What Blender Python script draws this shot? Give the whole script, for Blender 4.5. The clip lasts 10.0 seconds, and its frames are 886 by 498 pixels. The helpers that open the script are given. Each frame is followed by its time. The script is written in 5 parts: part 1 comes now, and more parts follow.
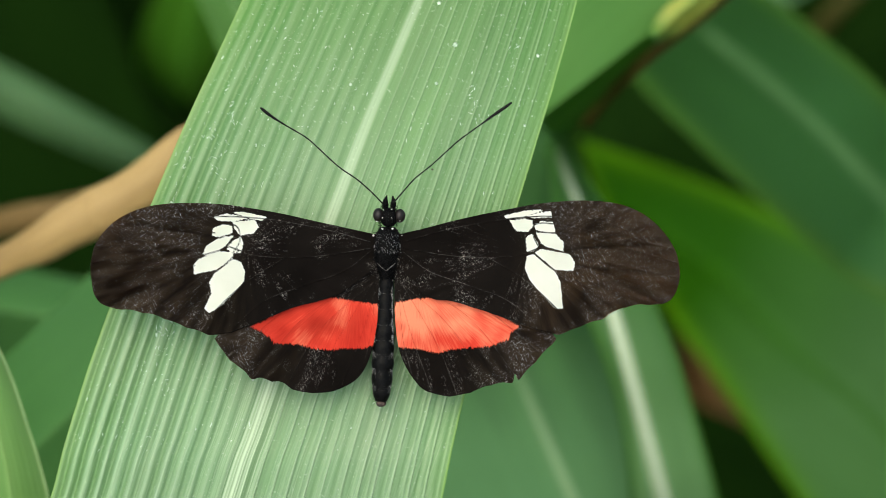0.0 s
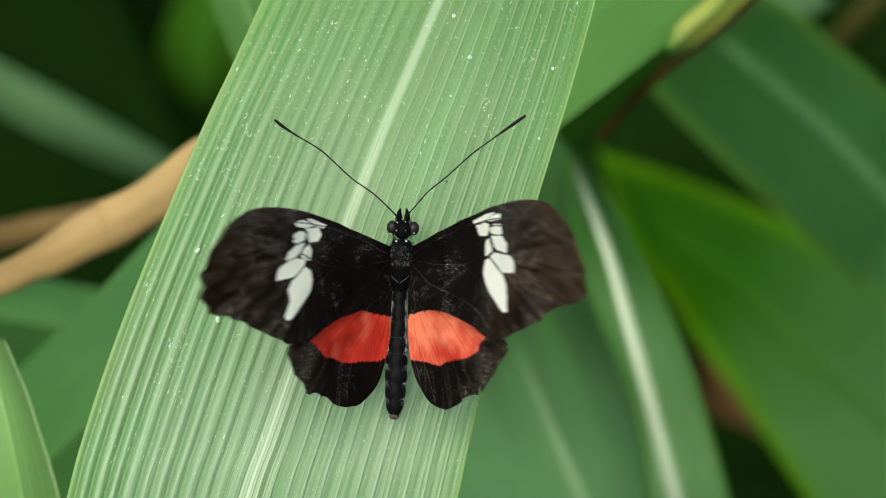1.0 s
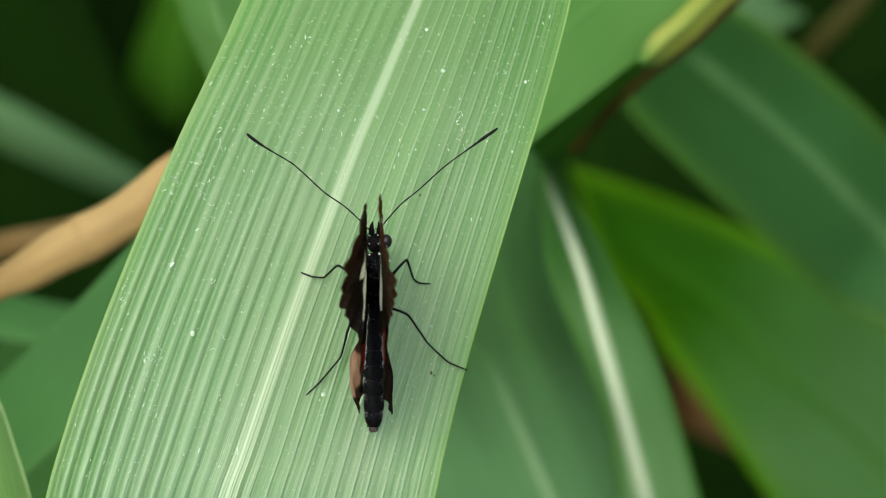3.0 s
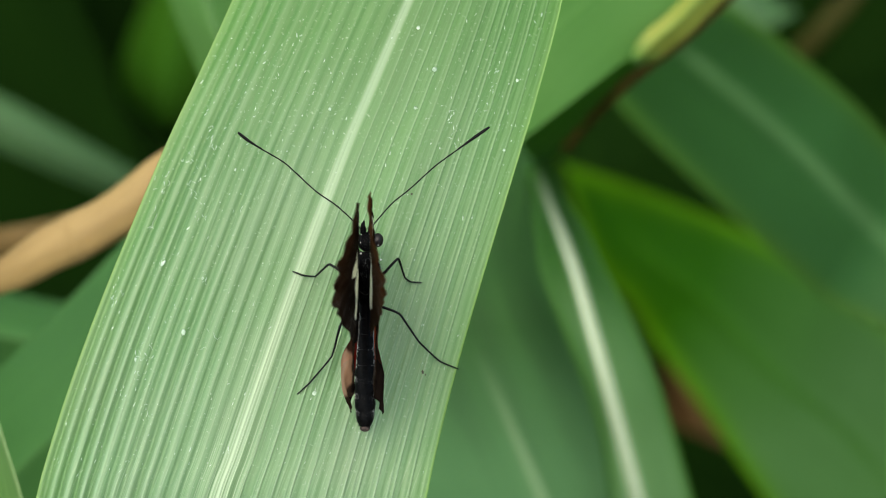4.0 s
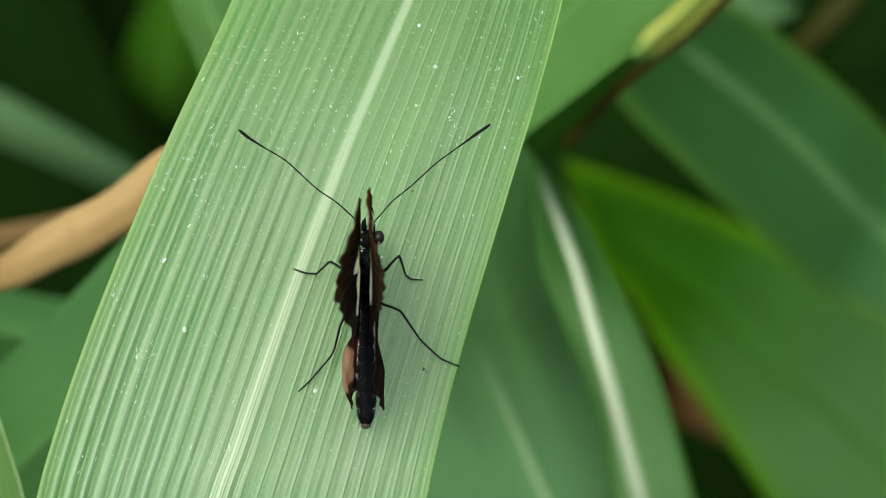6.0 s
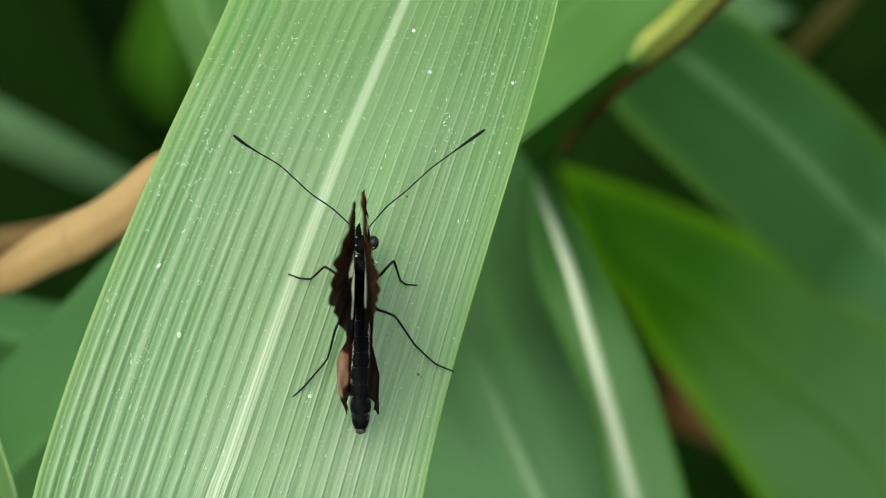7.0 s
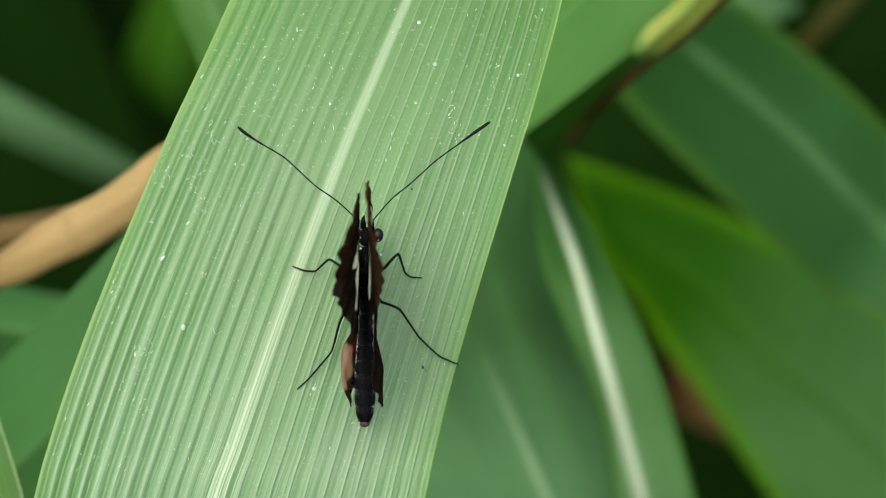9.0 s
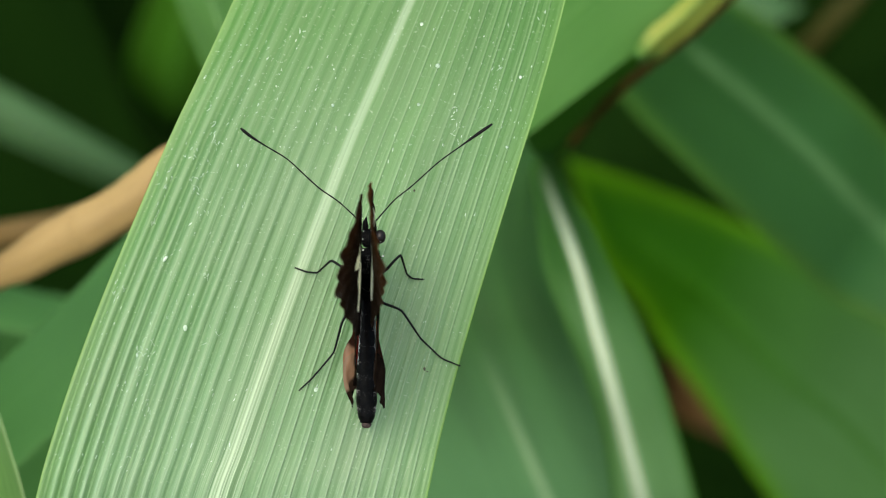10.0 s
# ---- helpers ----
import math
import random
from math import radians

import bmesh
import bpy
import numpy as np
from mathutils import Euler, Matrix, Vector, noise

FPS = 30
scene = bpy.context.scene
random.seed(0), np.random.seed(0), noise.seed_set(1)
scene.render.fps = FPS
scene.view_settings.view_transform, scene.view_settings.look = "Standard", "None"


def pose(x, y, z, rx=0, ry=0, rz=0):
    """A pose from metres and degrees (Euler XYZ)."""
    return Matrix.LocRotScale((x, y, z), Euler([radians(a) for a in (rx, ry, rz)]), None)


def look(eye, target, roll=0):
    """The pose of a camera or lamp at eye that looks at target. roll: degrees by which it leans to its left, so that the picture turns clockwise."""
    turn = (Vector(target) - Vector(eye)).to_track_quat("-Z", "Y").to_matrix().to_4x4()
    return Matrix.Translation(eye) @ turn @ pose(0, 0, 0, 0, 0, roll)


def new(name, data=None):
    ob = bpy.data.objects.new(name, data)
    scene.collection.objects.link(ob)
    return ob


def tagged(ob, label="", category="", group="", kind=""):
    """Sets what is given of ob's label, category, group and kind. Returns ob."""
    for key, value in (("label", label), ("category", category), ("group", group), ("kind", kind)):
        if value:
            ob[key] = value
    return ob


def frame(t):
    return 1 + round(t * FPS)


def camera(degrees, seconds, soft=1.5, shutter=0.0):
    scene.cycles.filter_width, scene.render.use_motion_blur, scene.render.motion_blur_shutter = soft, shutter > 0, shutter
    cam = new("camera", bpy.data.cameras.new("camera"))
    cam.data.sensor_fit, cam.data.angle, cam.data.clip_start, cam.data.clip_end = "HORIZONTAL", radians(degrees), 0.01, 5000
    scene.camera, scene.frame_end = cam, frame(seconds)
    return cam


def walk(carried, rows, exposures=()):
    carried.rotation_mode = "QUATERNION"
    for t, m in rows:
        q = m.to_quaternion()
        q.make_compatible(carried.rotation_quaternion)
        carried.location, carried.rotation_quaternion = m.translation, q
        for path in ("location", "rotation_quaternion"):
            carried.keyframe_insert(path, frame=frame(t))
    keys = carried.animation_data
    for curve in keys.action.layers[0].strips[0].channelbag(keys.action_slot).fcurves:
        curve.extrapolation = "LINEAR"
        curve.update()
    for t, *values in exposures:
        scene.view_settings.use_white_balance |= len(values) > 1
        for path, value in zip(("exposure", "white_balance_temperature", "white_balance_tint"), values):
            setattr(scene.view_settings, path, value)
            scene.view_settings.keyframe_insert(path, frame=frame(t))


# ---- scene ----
# ---- camera ----
# The rig's own axes: x across the leaf, y towards its tip, z square to it, towards the camera.
RIG = pose(0, 0, 0.90, 40, 0, 0)
REACH = 0.600
cam = camera(10.76, 10.0, soft=0.9, shutter=0.5)
cam.data.dof.use_dof = True
cam.data.dof.focus_distance = 0.592
cam.data.dof.aperture_fstop = 25.0

# seconds, pitch, yaw, roll in degrees, sideways and upward drift in millimetres, nearness
HELD = (
    (0, 0.0000, 0.0000, 0.00, 0.00, 0.00, 1.0000),
    (0.5, 0.0215, 0.2083, 0.19, 0.49, 0.64, 0.9994),
    (1, 0.0770, 0.2762, 0.20, 1.12, 0.81, 1.0016),
    (1.5, 0.0354, 0.1605, 0.12, 0.75, 1.29, 1.0033),
    (2, 0.0502, -0.0427, -0.02, 1.19, 0.93, 1.0010),
    (2.5, 0.2266, 0.0241, 0.12, 1.17, 0.17, 0.9992),
    (3, 0.3297, -0.0715, -0.01, 0.82, -0.17, 0.9987),
    (3.2, 0.3650, -0.1500, -0.01, 0.86, -0.12, 0.9990),
    (4.5, 0.1840, -0.1630, 0.02, 1.01, 0.68, 1.0009),
    (5, 0.1741, -0.2007, -0.12, 1.50, 1.08, 0.9999),
    (5.5, 0.1644, -0.1154, -0.00, 1.10, 0.93, 1.0000),
    (7, 0.2574, -0.2048, -0.01, 1.08, 0.77, 1.0001),
    (7.5, 0.2281, -0.1064, 0.06, 1.59, 1.24, 0.9999),
    (8, 0.3035, -0.1676, 0.11, 1.67, 1.47, 1.0006),
    (8.5, 0.3297, -0.2239, -0.01, 1.28, 1.14, 1.0008),
    (9, 0.1232, -0.0680, 0.10, 1.91, 1.23, 1.0027),
    (9.5, 0.0438, 0.0230, 0.21, 1.69, 1.89, 1.0035),
    (10, 0.1517, -0.0685, 0.27, 1.64, 1.14, 1.0016),
)
walk(cam, [(t, RIG @ pose(x / 1000, y / 1000, REACH / k, rx, ry, rz)) for t, rx, ry, rz, x, y, k in HELD],
     exposures=((0.0, 1.23, 7150, 1.5), (10.0, 1.23, 7150, 1.5)))

# ---- light: a bright overcast sky over the clearing ----
world = bpy.data.worlds.new("sky")
scene.world = world
world.use_nodes = True
wn = world.node_tree.nodes
sky = wn.new("ShaderNodeTexSky")
sky.sky_type = 'NISHITA'
sky.sun_disc = False
sky.sun_elevation = radians(67)
sky.sun_rotation = radians(-149)
sky.air_density, sky.dust_density, sky.ozone_density = 1.0, 3.0, 1.0
wn["Background"].inputs["Strength"].default_value = 0.15
world.node_tree.links.new(sky.outputs[0], wn["Background"].inputs[0])

sun_data = bpy.data.lights.new("sun", "SUN")
sun_data.energy = 1.2
sun_data.angle = radians(75)
sun_data.color = (1.0, 0.96, 0.88)
sun = new("sun", sun_data)
sun.matrix_world = look((-0.9, -1.5, 5.0), (0, 0, 0.9))


# ---- materials ----
def links(mat):
    return mat.node_tree.nodes, mat.node_tree.links


def node(nodes, kind, **settings):
    n = nodes.new(kind)
    for key, value in settings.items():
        n.inputs[key].default_value = value
    return n


def base_material(name, color, roughness=0.5, specular=0.5):
    mat = bpy.data.materials.new(name)
    mat.use_nodes = True
    p = mat.node_tree.nodes["Principled BSDF"]
    p.inputs["Base Color"].default_value = (*color, 1)
    p.inputs["Roughness"].default_value = roughness
    p.inputs["Specular IOR Level"].default_value = specular
    return mat, p


def attribute(nodes, name):
    a = nodes.new("ShaderNodeAttribute")
    a.attribute_name = name
    return a


def ramp(nodes, stops):
    r = nodes.new("ShaderNodeValToRGB")
    e = r.color_ramp.elements
    e[0].position, e[0].color = stops[0][0], (*stops[0][1], 1)
    e[1].position, e[1].color = stops[-1][0], (*stops[-1][1], 1)
    for pos, col in stops[1:-1]:
        e.new(pos).color = (*col, 1)
    return r


def maths(nodes, lnk, op, a, b=None, clamp=False):
    m = nodes.new("ShaderNodeMath")
    m.operation, m.use_clamp = op, clamp
    for i, v in enumerate((a, b)):
        if v is None:
            continue
        if isinstance(v, (int, float)):
            m.inputs[i].default_value = v
        else:
            lnk.new(v, m.inputs[i])
    return m.outputs[0]


def blend(nodes, lnk, fac, a, b, mode='MIX'):
    m = nodes.new("ShaderNodeMix")
    m.data_type, m.blend_type = 'RGBA', mode
    for slot, v in ((0, fac), (6, a), (7, b)):
        if isinstance(v, (int, float)):
            m.inputs[slot].default_value = v
        elif isinstance(v, tuple):
            m.inputs[slot].default_value = (*v, 1)
        else:
            lnk.new(v, m.inputs[slot])
    return m.outputs[2]


def bump(nodes, lnk, p, height, strength, distance):
    b = node(nodes, "ShaderNodeBump", Strength=strength, Distance=distance)
    lnk.new(height, b.inputs["Height"])
    lnk.new(b.outputs[0], p.inputs["Normal"])


def stretched_noise(n, l, across, along, detail=4.0, rough=0.6, shift=0.0):
    """Noise drawn out along a blade: across and along are cycles per millimetre."""
    u, v = attribute(n, "across"), attribute(n, "along")
    c = n.new("ShaderNodeCombineXYZ")
    l.new(maths(n, l, 'MULTIPLY', u.outputs["Fac"], across), c.inputs[0])
    l.new(maths(n, l, 'MULTIPLY', v.outputs["Fac"], along), c.inputs[1])
    c.inputs[2].default_value = shift
    t = node(n, "ShaderNodeTexNoise", Scale=1.0, Detail=detail, Roughness=rough)
    l.new(c.outputs[0], t.inputs["Vector"])
    return t.outputs["Fac"]


def leaf_material(name, dark, light, rib, roughness=0.42, specular=0.5, stripe=1.0, through_light=0.12, rim=None, fibres=False, shade_or_tint=None):
    """A grass blade: fine lengthwise streaks, blotches, a paler rib, a thin rim."""
    mat, p = base_material(name, light, roughness, specular)
    n, l = links(mat)
    fine = stretched_noise(n, l, 1.6, 0.012, 5.0, 0.65)
    hair = stretched_noise(n, l, 4.6, 0.02, 3.0, 0.6, 3.0)
    broad = stretched_noise(n, l, 0.22, 0.03, 3.0, 0.5, 7.0)
    f = maths(n, l, 'ADD', maths(n, l, 'MULTIPLY', fine, 0.18 if fibres else 0.36), maths(n, l, 'MULTIPLY', broad, 0.76 if fibres else 0.5))
    f = maths(n, l, 'ADD', f, maths(n, l, 'MULTIPLY', hair, 0.16 if fibres else 0.28))
    r = ramp(n, ((0.36, dark), (0.60, tuple(0.5 * (a + b) for a, b in zip(dark, light))), (0.86, light)))
    l.new(f, r.inputs[0])
    ribs = attribute(n, "rib").outputs["Fac"]
    thread = maths(n, l, 'MULTIPLY', maths(n, l, 'SUBTRACT', hair, 0.42), 7.0, True)
    streak = maths(n, l, 'MULTIPLY', ribs, maths(n, l, 'ADD', maths(n, l, 'MULTIPLY', thread, 0.6), 0.4), True)
    col = r.outputs[0]
    if shade_or_tint:
        # a second tone between two distances along it in millimetres: painted shade, sheen, yellowing
        first, last, tone = shade_or_tint
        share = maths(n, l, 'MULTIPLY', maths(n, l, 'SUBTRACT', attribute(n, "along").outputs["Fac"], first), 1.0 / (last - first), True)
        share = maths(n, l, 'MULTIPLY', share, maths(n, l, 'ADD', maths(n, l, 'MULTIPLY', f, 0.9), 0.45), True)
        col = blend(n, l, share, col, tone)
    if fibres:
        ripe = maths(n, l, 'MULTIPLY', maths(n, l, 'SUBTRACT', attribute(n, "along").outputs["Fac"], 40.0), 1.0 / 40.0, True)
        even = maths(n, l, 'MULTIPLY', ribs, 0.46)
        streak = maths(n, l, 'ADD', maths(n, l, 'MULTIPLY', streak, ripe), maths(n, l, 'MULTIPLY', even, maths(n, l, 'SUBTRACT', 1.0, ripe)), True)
        patch = stretched_noise(n, l, 0.09, 0.05, 4.0, 0.6, 12.0)
        # sky sheen towards the blade's base is put into the colour as paler green
        base_sheen = maths(n, l, 'MULTIPLY', maths(n, l, 'SUBTRACT', attribute(n, "along").outputs["Fac"], 24.0), 1.0 / 58.0, True)
        col = blend(n, l, maths(n, l, 'MULTIPLY', base_sheen, maths(n, l, 'ADD', maths(n, l, 'MULTIPLY', fine, 0.9), 0.1)), col, (0.166, 0.284, 0.152))
        col = blend(n, l, maths(n, l, 'MULTIPLY', maths(n, l, 'MULTIPLY', maths(n, l, 'SUBTRACT', patch, 0.36), 2.6, True), base_sheen), col, tuple(0.55 * c + 0.45 * g for c, g in zip(light, (0.21, 0.25, 0.19))))
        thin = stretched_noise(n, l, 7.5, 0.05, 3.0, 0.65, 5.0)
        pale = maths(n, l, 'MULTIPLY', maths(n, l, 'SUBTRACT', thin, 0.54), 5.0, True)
        col = blend(n, l, maths(n, l, 'MULTIPLY', pale, maths(n, l, 'ADD', maths(n, l, 'MULTIPLY', base_sheen, 0.26), 0.03)), col, (0.46, 0.55, 0.42))
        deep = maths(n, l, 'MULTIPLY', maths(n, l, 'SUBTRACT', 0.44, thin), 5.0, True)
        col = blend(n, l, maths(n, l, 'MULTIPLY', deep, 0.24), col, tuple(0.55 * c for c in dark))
        # grooves darker, crests paler: the shading of the pleats is put into the colour
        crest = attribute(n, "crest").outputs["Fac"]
        col = blend(n, l, maths(n, l, 'MULTIPLY', maths(n, l, 'MULTIPLY', maths(n, l, 'SUBTRACT', 0.5, crest), 0.9, True), maths(n, l, 'ADD', maths(n, l, 'MULTIPLY', base_sheen, 0.8), 0.2)), col, (0.030, 0.110, 0.014))
        col = blend(n, l, maths(n, l, 'MULTIPLY', maths(n, l, 'MULTIPLY', maths(n, l, 'SUBTRACT', crest, 0.55), 1.1, True), maths(n, l, 'ADD', maths(n, l, 'MULTIPLY', base_sheen, 0.7), 0.2)), col, (0.31, 0.43, 0.28))
        dot = node(n, "ShaderNodeTexNoise", Scale=2600.0, Detail=2.0, Roughness=0.6)
        co = n.new("ShaderNodeTexCoord")
        l.new(co.outputs["Object"], dot.inputs["Vector"])
        col = blend(n, l, maths(n, l, 'MULTIPLY', maths(n, l, 'SUBTRACT', dot.outputs["Fac"], 0.63), 3.0, True), col, (0.34, 0.44, 0.32))
    if fibres:
        col = blend(n, l, maths(n, l, 'MULTIPLY', attribute(n, "margin").outputs["Fac"], 0.38), col, (0.105, 0.235, 0.035))
    col = blend(n, l, streak, col, rib)
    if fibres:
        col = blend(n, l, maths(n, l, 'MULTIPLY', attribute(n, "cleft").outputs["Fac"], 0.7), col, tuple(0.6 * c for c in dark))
    if rim:
        col = blend(n, l, attribute(n, "rim").outputs["Fac"], col, rim)
    l.new(col, p.inputs["Base Color"])
    dust = node(n, "ShaderNodeTexNoise", Scale=900.0, Detail=3.0, Roughness=0.7)
    geo = n.new("ShaderNodeTexCoord")
    l.new(geo.outputs["Object"], dust.inputs["Vector"])
    rough = maths(n, l, 'ADD', maths(n, l, 'MULTIPLY', dust.outputs["Fac"], 0.22), roughness - 0.11)
    l.new(rough, p.inputs["Roughness"])
    h = maths(n, l, 'ADD', maths(n, l, 'ADD', fine, maths(n, l, 'MULTIPLY', hair, 0.6)), maths(n, l, 'MULTIPLY', dust.outputs["Fac"], 0.35))
    bump(n, l, p, h, 0.35 * stripe, 0.0003)
    if through_light:
        tr = n.new("ShaderNodeBsdfTranslucent")
        lit_tint = blend(n, l, 1.0, col, (1.0, 1.0, 0.35), 'MULTIPLY')
        l.new(lit_tint, tr.inputs["Color"])
        mx = n.new("ShaderNodeMixShader")
        mx.inputs[0].default_value = through_light
        l.new(p.outputs[0], mx.inputs[1])
        l.new(tr.outputs[0], mx.inputs[2])
        l.new(mx.outputs[0], n["Material Output"].inputs["Surface"])
    return mat


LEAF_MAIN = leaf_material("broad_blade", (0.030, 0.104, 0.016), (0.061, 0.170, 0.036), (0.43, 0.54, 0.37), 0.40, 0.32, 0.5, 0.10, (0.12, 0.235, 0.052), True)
LEAF_FRESH = leaf_material("fresh_blade", (0.047, 0.142, 0.023), (0.066, 0.185, 0.035), (0.078, 0.20, 0.043), 0.6, 0.2, 0.3, 0.2)
# the lush blade's paler lower end is sky sheen put into the colour
LEAF_LUSH = leaf_material("lush_blade", (0.0125, 0.066, 0.0008), (0.0215, 0.098, 0.0026), (0.028, 0.108, 0.004), 0.6, 0.06, 0.4, 0.15, (0.060, 0.170, 0.003), shade_or_tint=(42, 92, (0.064, 0.158, 0.042)))
LEAF_DEEP = leaf_material("deep_blade", (0.0060, 0.034, 0.0030), (0.0110, 0.048, 0.0056), (0.072, 0.155, 0.055), 0.6, 0.16, 0.6, 0.1, (0.030, 0.085, 0.008), shade_or_tint=(22, 75, (0.0190, 0.074, 0.0150)))
LEAF_RIBBED = leaf_material("ribbed_blade", (0.013, 0.062, 0.005), (0.030, 0.105, 0.012), (0.72, 0.80, 0.58), 0.55, 0.2, 0.8, 0.15, (0.034, 0.110, 0.014), shade_or_tint=(76, 116, (0.112, 0.238, 0.084)))
LEAF_PALE = leaf_material("pale_blade", (0.085, 0.205, 0.045), (0.150, 0.300, 0.085), (0.20, 0.36, 0.11), 0.5, 0.4, 0.6, 0.15, (0.34, 0.48, 0.22))
# near-black green: the deep shade between the plants is put into this colour
LEAF_SHADE = leaf_material("shaded_blade", (0.0020, 0.0085, 0.0008), (0.0054, 0.0190, 0.0017), (0.0264, 0.0686, 0.0108), 0.8, 0.02, 0.5, 0.0)
LEAF_RISING = leaf_material("rising_blade", (0.050, 0.150, 0.026), (0.095, 0.215, 0.060), (0.13, 0.25, 0.09), 0.6, 0.2, 0.6, 0.15, (0.06, 0.17, 0.015))
LEAF_YELLOW = leaf_material("dying_edge", (0.050, 0.150, 0.024), (0.072, 0.195, 0.036), (0.10, 0.22, 0.04), 0.55, 0.3, 0.6, 0.2, shade_or_tint=(0, 5, (0.23, 0.27, 0.042)))
LEAF_BROWN = leaf_material("dead_blade", (0.040, 0.025, 0.010), (0.170, 0.095, 0.036), (0.09, 0.055, 0.02), 0.85, 0.1, 0.8, 0.05)
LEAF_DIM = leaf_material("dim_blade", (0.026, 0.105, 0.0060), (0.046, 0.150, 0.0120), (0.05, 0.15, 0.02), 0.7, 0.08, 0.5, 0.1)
# dark upper end: shade from the broad leaf above, put into the colour
LEAF_MID = leaf_material("grey_green_blade", (0.005, 0.034, 0.003), (0.032, 0.112, 0.020), (0.36, 0.50, 0.28), 0.55, 0.20, 1.2, 0.1, shade_or_tint=(42, 84, (0.108, 0.250, 0.100)))
LEAF_FOLD = leaf_material("folded_blade", (0.026, 0.108, 0.0062), (0.050, 0.170, 0.0120), (0.044, 0.1176, 0.0144), 0.65, 0.1, 0.4, 0.15)
STRIP = leaf_material("dead_strip", (0.030, 0.022, 0.004), (0.105, 0.066, 0.012), (0.10, 0.06, 0.012), 0.7, 0.1, 0.6, 0.0)
DULL = leaf_material("olive_stalk", (0.018, 0.020, 0.003), (0.045, 0.042, 0.008), (0.05, 0.05, 0.012), 0.7, 0.1, 0.6, 0.0)
LEAF_GREY = leaf_material("grey_blade", (0.035, 0.085, 0.030), (0.055, 0.12, 0.046), (0.08, 0.12, 0.07), 0.6, 0.15, 0.5, 0.05)
STRAW_DIM = leaf_material("old_straw", (0.07, 0.045, 0.015), (0.19, 0.122, 0.042), (0.2, 0.15, 0.06), 0.7, 0.2, 1.0, 0.05)
LEAF_SLANT = leaf_material("slant_blade", (0.032, 0.108, 0.024), (0.055, 0.157, 0.039), (0.07, 0.17, 0.05), 0.6, 0.22, 0.6, 0.1)
STRAW = leaf_material("dry_straw", (0.16, 0.100, 0.036), (0.46, 0.320, 0.125), (0.5, 0.4, 0.2), 0.6, 0.3, 1.0, 0.05)


def soil_material():
    mat, p = base_material("soil", (0.03, 0.022, 0.014), 0.95, 0.1)
    n, l = links(mat)
    c = n.new("ShaderNodeTexCoord")
    t = node(n, "ShaderNodeTexNoise", Scale=60.0, Detail=8.0, Roughness=0.7)
    l.new(c.outputs["Object"], t.inputs["Vector"])
    r = ramp(n, ((0.3, (0.012, 0.009, 0.005)), (0.55, (0.035, 0.024, 0.013)), (0.8, (0.07, 0.045, 0.024))))
    l.new(t.outputs["Fac"], r.inputs[0])
    l.new(r.outputs[0], p.inputs["Base Color"])
    bump(n, l, p, t.outputs["Fac"], 0.8, 0.02)
    return mat


SOIL = soil_material()


def see_through(n, l, p, col, share):
    """Lets light pass through a thin membrane."""
    tr = n.new("ShaderNodeBsdfTranslucent")
    l.new(col, tr.inputs["Color"])
    mx = n.new("ShaderNodeMixShader")
    l.new(share, mx.inputs[0])
    l.new(p.outputs[0], mx.inputs[1])
    l.new(tr.outputs[0], mx.inputs[2])
    l.new(mx.outputs[0], n["Material Output"].inputs["Surface"])


